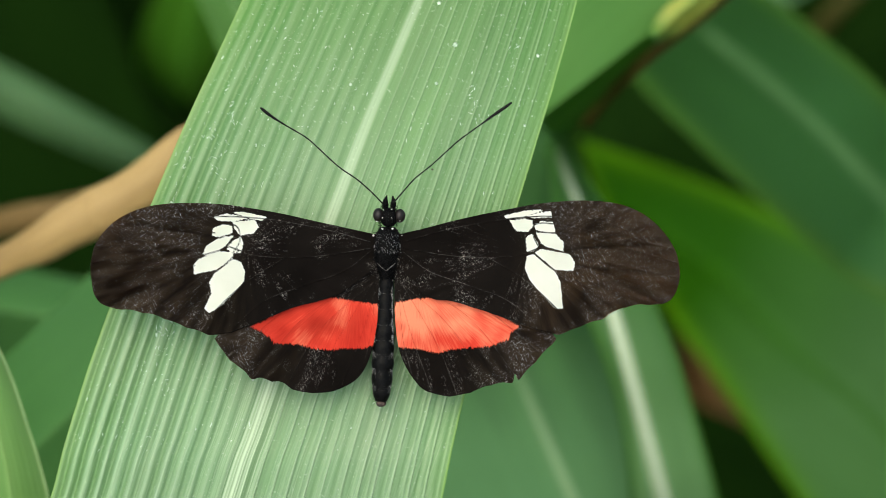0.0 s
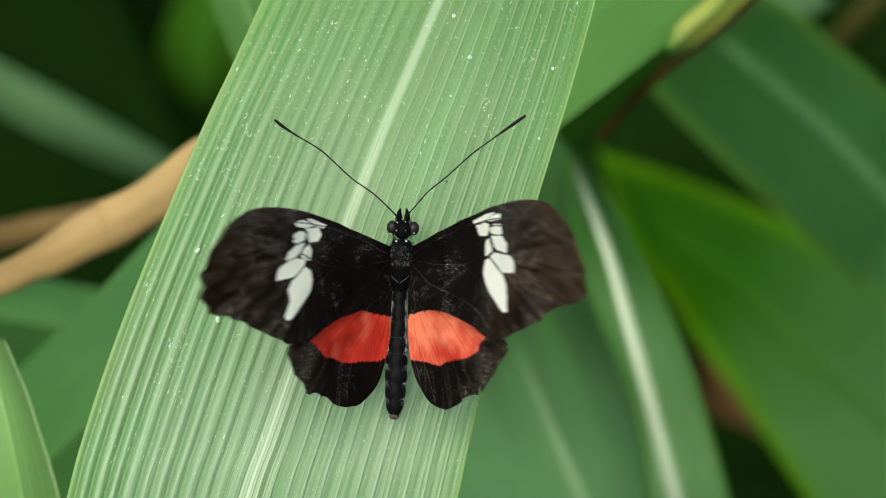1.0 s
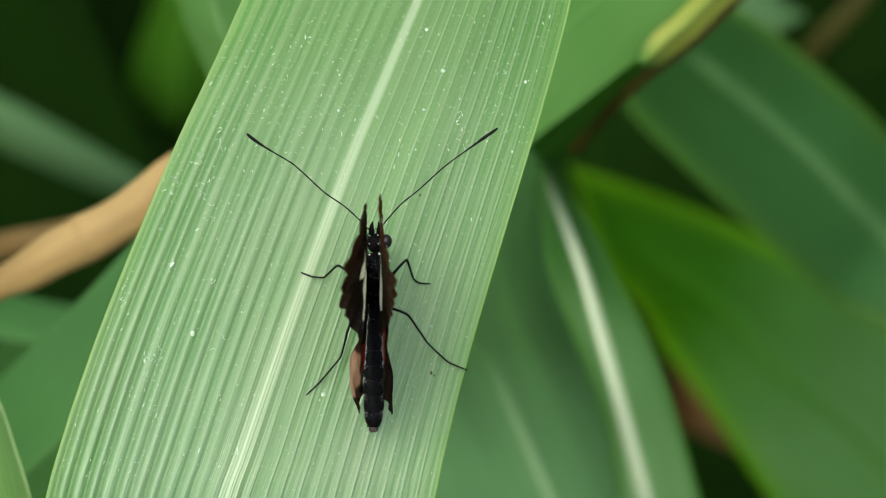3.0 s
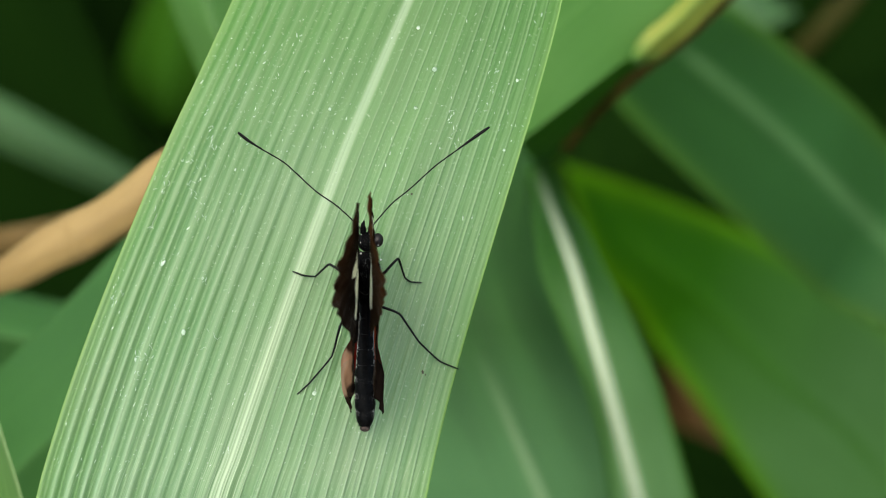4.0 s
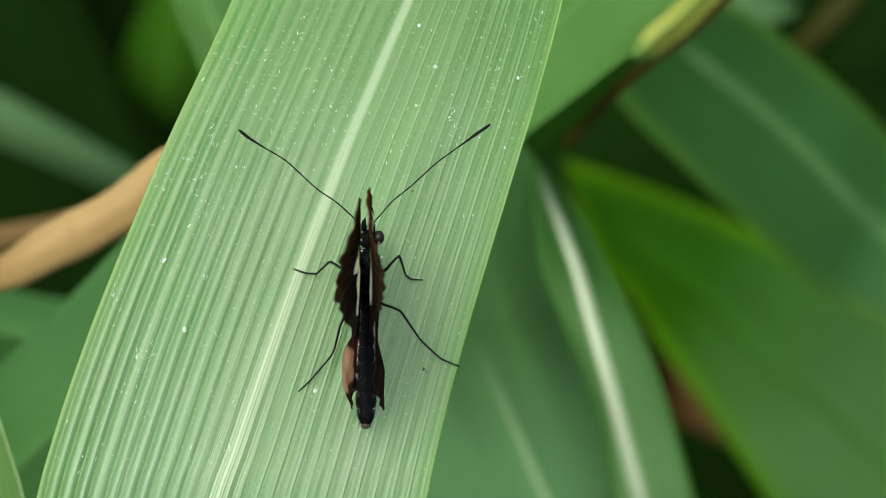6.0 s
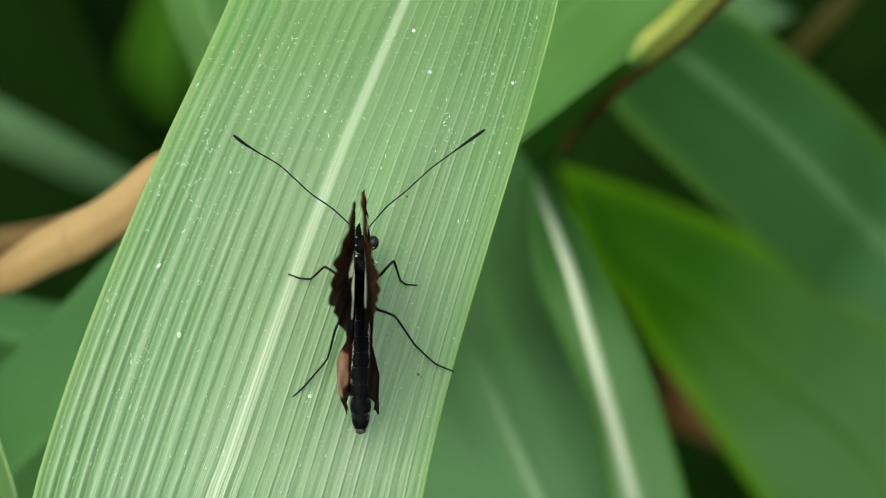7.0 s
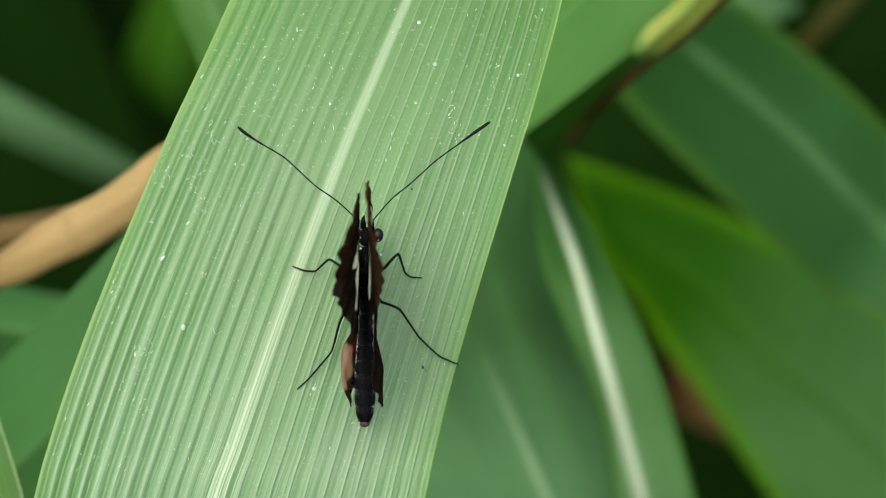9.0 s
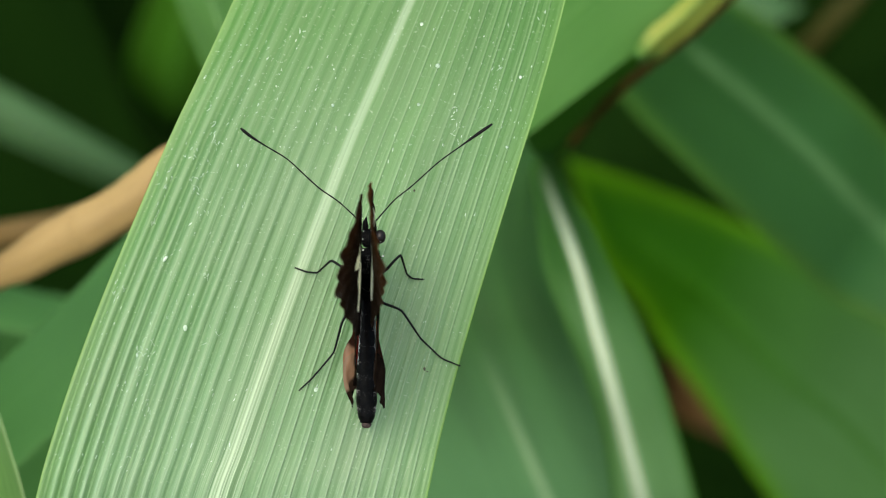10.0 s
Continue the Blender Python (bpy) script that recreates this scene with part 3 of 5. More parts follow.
leaf("grass_leaf", "fresh green grass leaf crossing behind the broad leaf", (
    ((1.393, 29.68, -124.7), (4.874, 21.85, -124.7), (10.1, 15.58, -124.7)),
    ((8.356, 34.03, -124.7), (11.84, 27.07, -124.7), (15.49, 20.63, -124.7)),
    ((15.32, 43.61, -124.7), (19.67, 36.65, -124.7), (24.02, 27.25, -124.7)),
    ((24.12, 50.77, -127.6), (27.62, 43.78, -127.6), (32.86, 34.17, -127.6)),
    ((34.74, 58.87, -130.5), (39.13, 51.85, -130.5), (44.4, 42.03, -130.5)),
    ((48.67, 69.61, -142.1), (53.59, 61.99, -136.3), (58.47, 53.57, -142.1)),
), LEAF_FRESH, pleats=8, depth=0.03, bulge=0.15, wave=0.1, seed=8)
leaf("dying_leaf_edge", "olive-yellow dying edge of a grass leaf", (
    ((31.77, 33.4, -123), (32.24, 32.32, -122), (33.07, 31.58, -125)),
    ((32.68, 35.44, -122), (33.93, 33.83, -121), (35.46, 32.58, -124)),
    ((34.33, 37.34, -122), (35.84, 35.73, -121), (37.72, 34.31, -124)),
    ((37.1, 39.59, -122), (38.78, 38.16, -121), (40.67, 36.75, -124)),
    ((41.43, 43.84, -125), (42.94, 42.31, -124), (44.85, 40.91, -127)),
    ((50.47, 52.02, -130), (51.72, 50.64, -129), (53.42, 49.44, -132)),
), LEAF_YELLOW, cols=31, pleats=3, depth=0.03, bulge=0.2, seed=9)
leaf("dead_leaf_strip", "narrow olive-brown dead strip under a green leaf", (
    ((54.34, 50.33, -140), (54.8, 49.82, -139), (55.59, 49.35, -140)),
    ((45.46, 41.98, -140), (45.93, 41.48, -139), (46.7, 40.91, -140)),
    ((40.13, 37.18, -140), (40.61, 36.6, -139), (41.37, 36.03, -140)),
    ((33.63, 32.29, -146), (34.13, 31.71, -145), (34.89, 31.12, -146)),
    ((27.66, 26.66, -165), (28.18, 26.17, -164), (28.86, 25.74, -165)),
    ((23.36, 21.28, -195), (23.9, 20.77, -194), (24.5, 20.23, -195)),
), STRIP, cols=31, pleats=3, depth=0.05, bulge=0.1, seed=10)
leaf("grass_leaf", "shaded green underside of a folded grass leaf", (
    ((36.16, 37.97, -150.8), (36.34, 36.52, -150.8), (36.75, 34.85, -153.7)),
    ((30.3, 32.55, -150.8), (32.23, 31.96, -153.7), (33.94, 31.66, -159.5)),
    ((23.09, 27.14, -150.8), (25.36, 26.09, -159.5), (27.23, 25.66, -171.1)),
    ((16.39, 22.72, -153.7), (19.56, 21.13, -168.2), (22.27, 20.46, -192.4)),
    ((15.14, 21.53, -159.5), (17.56, 19.15, -177.6), (19.98, 17.36, -207.6)),
), LEAF_FOLD, cols=41, pleats=5, depth=0.05, bulge=0.2, seed=22)
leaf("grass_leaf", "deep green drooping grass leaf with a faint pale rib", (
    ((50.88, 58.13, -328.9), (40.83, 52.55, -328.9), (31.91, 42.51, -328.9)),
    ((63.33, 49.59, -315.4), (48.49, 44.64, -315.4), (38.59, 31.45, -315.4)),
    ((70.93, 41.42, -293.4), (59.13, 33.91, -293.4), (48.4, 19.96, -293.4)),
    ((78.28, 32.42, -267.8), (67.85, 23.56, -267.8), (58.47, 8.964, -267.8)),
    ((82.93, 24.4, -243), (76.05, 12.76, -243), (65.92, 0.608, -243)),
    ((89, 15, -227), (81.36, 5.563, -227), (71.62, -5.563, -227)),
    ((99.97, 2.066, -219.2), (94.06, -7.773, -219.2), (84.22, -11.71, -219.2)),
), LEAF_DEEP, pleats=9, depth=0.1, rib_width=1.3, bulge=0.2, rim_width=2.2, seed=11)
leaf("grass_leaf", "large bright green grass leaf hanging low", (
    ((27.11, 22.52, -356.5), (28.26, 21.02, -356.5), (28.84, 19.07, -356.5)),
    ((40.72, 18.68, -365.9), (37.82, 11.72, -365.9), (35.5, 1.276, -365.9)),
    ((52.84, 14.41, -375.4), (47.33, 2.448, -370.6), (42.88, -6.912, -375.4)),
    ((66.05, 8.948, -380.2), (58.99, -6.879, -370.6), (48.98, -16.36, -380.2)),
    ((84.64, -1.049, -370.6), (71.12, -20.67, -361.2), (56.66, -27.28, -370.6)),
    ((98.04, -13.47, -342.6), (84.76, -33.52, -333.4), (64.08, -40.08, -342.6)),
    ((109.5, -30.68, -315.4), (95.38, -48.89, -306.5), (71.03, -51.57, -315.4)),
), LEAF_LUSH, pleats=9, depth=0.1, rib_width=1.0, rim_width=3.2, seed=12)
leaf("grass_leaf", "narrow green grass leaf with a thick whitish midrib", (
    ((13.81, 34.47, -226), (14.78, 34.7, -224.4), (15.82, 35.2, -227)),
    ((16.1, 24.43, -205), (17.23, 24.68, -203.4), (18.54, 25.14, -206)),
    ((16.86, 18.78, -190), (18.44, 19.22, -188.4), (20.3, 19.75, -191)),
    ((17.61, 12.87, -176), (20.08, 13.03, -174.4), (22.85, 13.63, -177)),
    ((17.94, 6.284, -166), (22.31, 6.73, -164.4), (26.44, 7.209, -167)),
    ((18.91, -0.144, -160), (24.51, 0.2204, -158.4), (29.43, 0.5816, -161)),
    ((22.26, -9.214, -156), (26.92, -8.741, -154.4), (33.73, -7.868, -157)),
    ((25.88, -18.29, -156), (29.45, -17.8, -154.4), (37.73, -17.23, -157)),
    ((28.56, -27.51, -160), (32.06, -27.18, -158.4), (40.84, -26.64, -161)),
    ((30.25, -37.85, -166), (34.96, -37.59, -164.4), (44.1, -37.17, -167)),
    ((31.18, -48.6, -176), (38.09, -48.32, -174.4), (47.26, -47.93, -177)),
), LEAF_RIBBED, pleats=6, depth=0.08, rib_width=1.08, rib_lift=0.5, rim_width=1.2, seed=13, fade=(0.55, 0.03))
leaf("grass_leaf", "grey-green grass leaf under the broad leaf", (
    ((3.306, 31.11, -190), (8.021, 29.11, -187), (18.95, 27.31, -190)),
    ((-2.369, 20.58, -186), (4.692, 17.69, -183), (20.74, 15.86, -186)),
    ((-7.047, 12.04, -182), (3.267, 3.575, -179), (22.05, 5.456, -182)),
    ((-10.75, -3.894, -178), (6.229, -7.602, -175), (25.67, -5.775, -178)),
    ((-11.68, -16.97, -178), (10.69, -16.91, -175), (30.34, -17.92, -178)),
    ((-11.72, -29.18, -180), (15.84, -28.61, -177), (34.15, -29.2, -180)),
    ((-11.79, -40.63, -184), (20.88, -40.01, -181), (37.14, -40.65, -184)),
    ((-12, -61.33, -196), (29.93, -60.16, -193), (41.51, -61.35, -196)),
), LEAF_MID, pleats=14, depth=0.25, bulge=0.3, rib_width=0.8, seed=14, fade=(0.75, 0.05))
leaf("grass_leaf", "grey-green grass leaf slanting beneath the broad leaf", (
    ((-39.83, 12.37, -130.5), (-31.56, 1.821, -121.8), (-26.67, -10.44, -130.5)),
    ((-48.17, 3.159, -130.5), (-39.2, -6.821, -118.9), (-33.69, -17.46, -130.5)),
    ((-57.17, -6.078, -133.4), (-48.03, -16.39, -121.8), (-42.63, -28.1, -133.4)),
    ((-66.94, -15.01, -139.2), (-58.03, -26.13, -127.6), (-51.85, -38.98, -139.2)),
    ((-77.01, -23.36, -150.8), (-69.61, -36.31, -139.2), (-62.58, -50.41, -150.8)),
), LEAF_SLANT, pleats=9, depth=0.12, seed=15)
leaf("grass_leaf", "dark green grass leaf low in the shade", (
    ((-61.75, -6.032, -251.2), (-63.19, -12.05, -243), (-64.82, -20.34, -251.2)),
    ((-68.91, -5.01, -251.2), (-69.94, -11.99, -239), (-71.98, -20.34, -251.2)),
    ((-77.83, -2.994, -259.4), (-78.37, -11.04, -243), (-80.93, -20.54, -259.4)),
    ((-90.49, -0.943, -272), (-90.38, -10.12, -251.2), (-93.63, -20.84, -272)),
), LEAF_SLANT, pleats=8, depth=0.12, seed=16)
leaf("grass_leaf", "pale green grass leaf with a light margin", (
    ((-68.53, -10.7, -40), (-64.38, -10.34, -37), (-61.62, -10.7, -40)),
    ((-67.38, -17.61, -40), (-61.94, -17.52, -37), (-58.55, -17.77, -40)),
    ((-66.23, -23.75, -40), (-60.41, -23.64, -37), (-56.48, -23.91, -40)),
    ((-65.18, -29.56, -41), (-59.29, -29.42, -38), (-54.8, -29.56, -41)),
    ((-64.62, -35.44, -43), (-58.55, -35.27, -40), (-53.59, -35.45, -43)),
    ((-63.97, -45.83, -48), (-57.63, -45.62, -45), (-52.46, -45.84, -48)),
), LEAF_PALE, pleats=6, depth=0.1, seed=17)
leaf("grass_leaf", "pale green grass leaf rising behind", (
    ((-45.42, 58.27, -181.3), (-37.56, 56.8, -174), (-29.47, 56.4, -181.3)),
    ((-42.13, 44.67, -181.3), (-35.7, 43.79, -174), (-28.53, 43.26, -181.3)),
    ((-38.38, 35.75, -181.3), (-31.98, 34.49, -174), (-25.71, 33.88, -181.3)),
    ((-35.57, 29.18, -181.3), (-29.19, 27.05, -174), (-22.9, 26.37, -181.3)),
    ((-30.69, 19.04, -188.7), (-24.77, 17.92, -181.3), (-19.32, 17.15, -188.7)),
), LEAF_RISING, pleats=6, depth=0.1, seed=18)
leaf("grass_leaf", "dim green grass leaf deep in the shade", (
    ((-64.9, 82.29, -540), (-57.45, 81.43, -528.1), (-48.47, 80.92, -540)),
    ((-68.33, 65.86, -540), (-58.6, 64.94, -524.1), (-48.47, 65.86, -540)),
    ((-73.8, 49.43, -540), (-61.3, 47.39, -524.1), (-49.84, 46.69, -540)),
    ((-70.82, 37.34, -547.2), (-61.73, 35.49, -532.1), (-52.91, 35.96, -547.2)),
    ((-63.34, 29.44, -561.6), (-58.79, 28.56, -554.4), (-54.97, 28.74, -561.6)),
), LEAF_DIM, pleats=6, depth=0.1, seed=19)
leaf("grass_leaf", "thin grey-green grass leaf lying across the shade", (
    ((-116, 50.5, -423), (-114.3, 46.64, -419.2), (-116.6, 41.9, -423)),
    ((-96.33, 40.42, -423), (-96.71, 35.62, -419.2), (-98.3, 30.1, -423)),
    ((-81.59, 32.56, -423), (-82.75, 28.03, -419.2), (-84.29, 23.47, -423)),
    ((-64.62, 22.65, -430.7), (-65.86, 19.86, -426.8), (-69.08, 16.96, -430.7)),
    ((-50.76, 12.69, -446), (-51.57, 11.39, -442.2), (-53.02, 9.926, -446)),
), LEAF_GREY, pleats=5, depth=0.1, seed=20)
leaf("grass_leaf", "greyish green grass leaf arching high in the shade", (
    ((59.04, 63.16, -420), (64.91, 64.13, -416), (71.29, 65.6, -420)),
    ((63.63, 55.54, -415), (68.84, 57.14, -411), (75.82, 59.19, -415)),
    ((69.38, 50.42, -410), (74.55, 52.63, -406), (80.3, 55.87, -410)),
), LEAF_GREY, pleats=5, depth=0.1, seed=25)
leaf("dead_leaf", "brown dead leaf hanging low in the shade", (
    ((51.02, -21.02, -500.5), (55.51, -19.41, -484.8), (66.88, -21.02, -500.5)),
    ((53.67, -36.88, -500.5), (64.63, -36.35, -484.8), (78.78, -36.88, -500.5)),
    ((57.63, -54.06, -500.5), (68.54, -53.29, -484.8), (85.39, -54.06, -500.5)),
    ((63.37, -71.75, -508.4), (72.97, -70.74, -492.7), (87.33, -71.75, -508.4)),
), LEAF_BROWN, pleats=6, depth=0.3, seed=21)


def straw_stalk(name, label, points, radii, squash, nodes, material=None):
    root = thing(name, RIG, label, "dry stalk")
    line = spline(points, 60)
    v, f = tube(line, radii, 28, squash)
    rng = np.random.default_rng(3)
    v = np.array(v)
    groove = rng.uniform(0.93, 1.05, 28)
    for i in range(60):
        s = slice(i * 28, (i + 1) * 28)
        v[s] = line[i] + (v[s] - line[i]) * groove[:, None]
    k = len(v)
    ang = np.concatenate((np.tile(np.arange(28) * 0.35, 60), (0, 0)))
    part("stalk", v, f, [material or STRAW], root, attrs={"across": ang, "along": np.concatenate((np.repeat(np.arange(60) * 1.2, 28), (0, 0))), "rib": np.zeros(k), "rim": np.zeros(k)})
    for i in nodes:
        ring = line[i - 1:i + 2]
        v, f = tube(spline(ring, 9), np.array((0.92, 1.01, 1.03, 1.01, 0.92)) * np.interp(i / 59, np.linspace(0, 1, len(radii)), radii), 28, squash)
        k = len(v)
        part("node", v, f, [material or STRAW], root, attrs={"across": np.arange(k) * 0.35, "along": np.zeros(k), "rib": np.zeros(k), "rim": np.zeros(k)})
    return root


straw_stalk("dry_stalk", "tan dry stalk with a swollen bend", (
    (-30.45, 21.32, -98), (-35.48, 17.55, -98), (-38.83, 14.96, -98), (-43.08, 10.62, -99), (-47.35, 7.776, -100), (-51.62, 5.516, -101), (-55.91, 3.418, -102), (-60.3, 0.807, -104), (-64.81, -1.228, -107), (-74.89, -5.873, -114)),
    (2.0, 2.2, 2.7, 3.5, 3.4, 3.7, 3.4, 3.0, 2.4, 2.2), 0.7, (33,))
straw_stalk("dry_stalk", "olive-brown stalk deep in the shade", (
    (101.7, 70.05, -470), (96.56, 62.34, -470), (90.14, 55.28, -470), (84.1, 48.44, -475), (79.94, 42.82, -480)), (2.0, 2.2, 2.3, 2.1, 1.6), 0.6, (24,), DULL)
straw_stalk("dry_stalk", "dull tan dry stalk in the shade", (
    (-62.28, 9.083, -231), (-68.27, 7.087, -231), (-75.62, 5.315, -235), (-90.38, 2.147, -251.2)), (1.13, 1.78, 2.42, 2.42), 0.7, (30,), STRAW_DIM)

# ---- butterfly ----
#  axes of its own: y towards the head, z up off the leaf; the origin lies between the wing hinges
BUTTERFLY = RIG @ Matrix.Translation(Vector((-7.075, -0.357, 5)) * MM) @ pose(0, 0, 0, 0, 0, -2.3)
butterfly = thing("butterfly", BUTTERFLY, "black longwing butterfly with white bands and red patches", "butterfly")


HINGE = (1.10, 1.05)  # half the distance between the hinges of the two forewings and of the two hindwings, in millimetres


def distance_to(poly, pts, closed=True):
    """Distance of pts to a polyline; negative inside a closed one."""
    p = np.asarray(poly, dtype=float)
    q = np.roll(p, -1, axis=0) if closed else p[1:]
    p = p if closed else p[:-1]
    best = np.full(len(pts), 1e9)
    inside = np.zeros(len(pts), dtype=bool)
    for (ax, ay), (bx, by) in zip(p, q):
        dx, dy = bx - ax, by - ay
        t = np.clip(((pts[:, 0] - ax) * dx + (pts[:, 1] - ay) * dy) / max(dx * dx + dy * dy, 1e-12), 0, 1)
        best = np.minimum(best, np.hypot(pts[:, 0] - ax - t * dx, pts[:, 1] - ay - t * dy))
        if closed and ay != by:
            cross = ((ay > pts[:, 1]) != (by > pts[:, 1])) & (pts[:, 0] < dx * (pts[:, 1] - ay) / (by - ay) + ax)
            inside ^= cross
    return np.where(inside, -best, best) if closed else best


def wing(name, label, side, upper, lower, camber, whites=(), reds=(), veins=(), pales=(), cols=240, rows=110, scallop=0.12, seed=2, fore=True):
    """A wing between an upper and a lower border, both from the base to the outer tip. Membrane with two faces and an edge."""
    rng = np.random.default_rng(seed)
    up, lo = spline(upper, 900), spline(lower, 900)
    n_t = np.linspace(0, 1, cols)
    ease = 1 - (1 - n_t) ** 1.6
    tip = min(np.abs(up[:, 0]).max(), np.abs(lo[:, 0]).max()) - 0.02
    base = max(np.abs(up[0, 0]), np.abs(lo[0, 0]))
    xs = base + (tip - base) * ease
    iu, il = np.argmax(np.abs(up[:, 0])), np.argmax(np.abs(lo[:, 0]))
    yu = np.interp(xs, np.maximum.accumulate(np.abs(up[:iu + 1, 0])), up[:iu + 1, 1])
    yl = np.interp(xs, np.maximum.accumulate(np.abs(lo[:il + 1, 0])), lo[:il + 1, 1])
    yl = yl + scallop * np.abs(np.sin(xs * 1.15 + 0.5)) * np.clip((xs - base) / (tip - base) * 2 - 0.35, 0, 1)
    frac = np.linspace(0, 1, rows)
    x = np.repeat(xs[:, None], rows, axis=1) * side
    y = yu[:, None] + (yl - yu)[:, None] * frac[None, :]
    flat = np.stack((x.reshape(-1), y.reshape(-1)), axis=1)
    span = np.abs(flat[:, 0])
    z = np.interp(span, *camber)
    back = np.tile(np.clip(frac / 0.85, 0, 1), cols)
    back = back * back * (3 - 2 * back)
    if fore:
        # the outer field flares, most towards the hind margin
        z = z * (1.0 if side < 0 else 0.85) * np.interp(flat[:, 1], (-6.5, -3.0, 0.0, 5.0), (1.0, 0.75, 0.32, 0.0))
    else:
        # the hindwing bulges behind its red patch and comes back to the body at its hind edge
        if side < 0:
            swell = np.exp(-((flat[:, 1] + 13.0) / np.where(flat[:, 1] < -13.0, 4.2, 3.6)) ** 4)
        else:
            swell = 0.7 * np.clip((-9.0 - flat[:, 1]) / 4.0, 0, 1)
        z = z + (np.interp(span, *HIND_REAR) - z) * swell
    hub = (17.0, 0.5) if fore else (3.0, -3.0)
    far = np.hypot(span - hub[0], flat[:, 1] - hub[1])
    turn = np.arctan2(flat[:, 1] - hub[1], span - hub[0])
    z = z + (0.34 if fore else 0.2) * np.clip((far - 6) / 12, 0, 1) ** 1.8 * np.sin((38 if fore else 26) * turn + 1.6 * np.sin(6 * turn + seed)) * (0.25 + 0.75 * back)
    vein = np.full(len(flat), 9.0)
    for v in veins:
        vein = np.minimum(vein, distance_to(spline(v, 40), flat, False))
    z = z + 0.05 * np.exp(-(vein / 0.12) ** 2) + 0.10 * np.sin(span * 0.9 + flat[:, 1] * 0.7) * np.clip(span / 10, 0, 1)

    def field(polys):
        d = np.full(len(flat), 9.0)
        for q in polys:
            d = np.minimum(d, distance_to(q, flat))
        return d
    white, red, pale = field(whites), field(reds), field(pales)
    root = np.array((side * (HINGE[not fore] - 0.7), 0.0))
    top = np.column_stack((flat - root, z))
    under = np.column_stack((flat - root, z - 0.07))
    k = len(top)
    faces = grid_faces(cols, rows, flip=side < 0) + grid_faces(cols, rows, start=k, flip=side > 0)
    edge = [(i * rows, (i + 1) * rows) for i in range(cols - 1)] + [((i + 1) * rows + rows - 1, i * rows + rows - 1) for i in range(cols - 1)]
    edge += [((cols - 1) * rows + j, (cols - 1) * rows + j + 1) for j in range(rows - 1)]
    m = [0] * ((cols - 1) * (rows - 1)) + [1] * ((cols - 1) * (rows - 1)) + [1] * len(edge)
    for a, b in edge:
        q = (a, a + k, b + k, b)
        faces.append(q if side > 0 else q[::-1])
    two = lambda s: np.tile(s, 2)
    # red lighter on the right wing: light from the left put into its colour
    return part(name, np.vstack((top, under)), faces, [WING_UPPER, WING_UNDER], butterfly, label, face_mat=m,
                attrs={"white": two(white), "red": two(red), "vein": two(vein), "pale": two(pale), "fan": two(turn), "far": two(far), "front": two(np.exp(-np.outer(yu - yl, frac).reshape(-1) / 0.7) * np.clip((span - 15) / 6, 0, 1)), "lit_tint": two(np.full(len(flat), 0.06 * side)), "tip": two((0.85 + 0.2 * side) * np.clip((span - 15) / 14, 0, 1) if fore else 0.5 * np.clip((span - 8) / 10, 0, 1))})


def camber(*points):
    return tuple(spline(points, 120).T)


FORE_CAMBER = camber((0, 0), (6, 0.15), (13, 0.1), (17, 0.0), (20, -0.12), (22, -0.4), (25, -1.3), (28, -2.1), (32, -2.6), (38, -2.5))
HIND_CAMBER = camber((0, 0.0), (3, -0.2), (7, -0.3), (12, -0.3), (17, -0.4), (22, -0.5))
HIND_REAR = camber((0, 0.0), (3, -1.0), (6, -1.7), (10, -1.1), (14, 0.0), (22, 0.0))

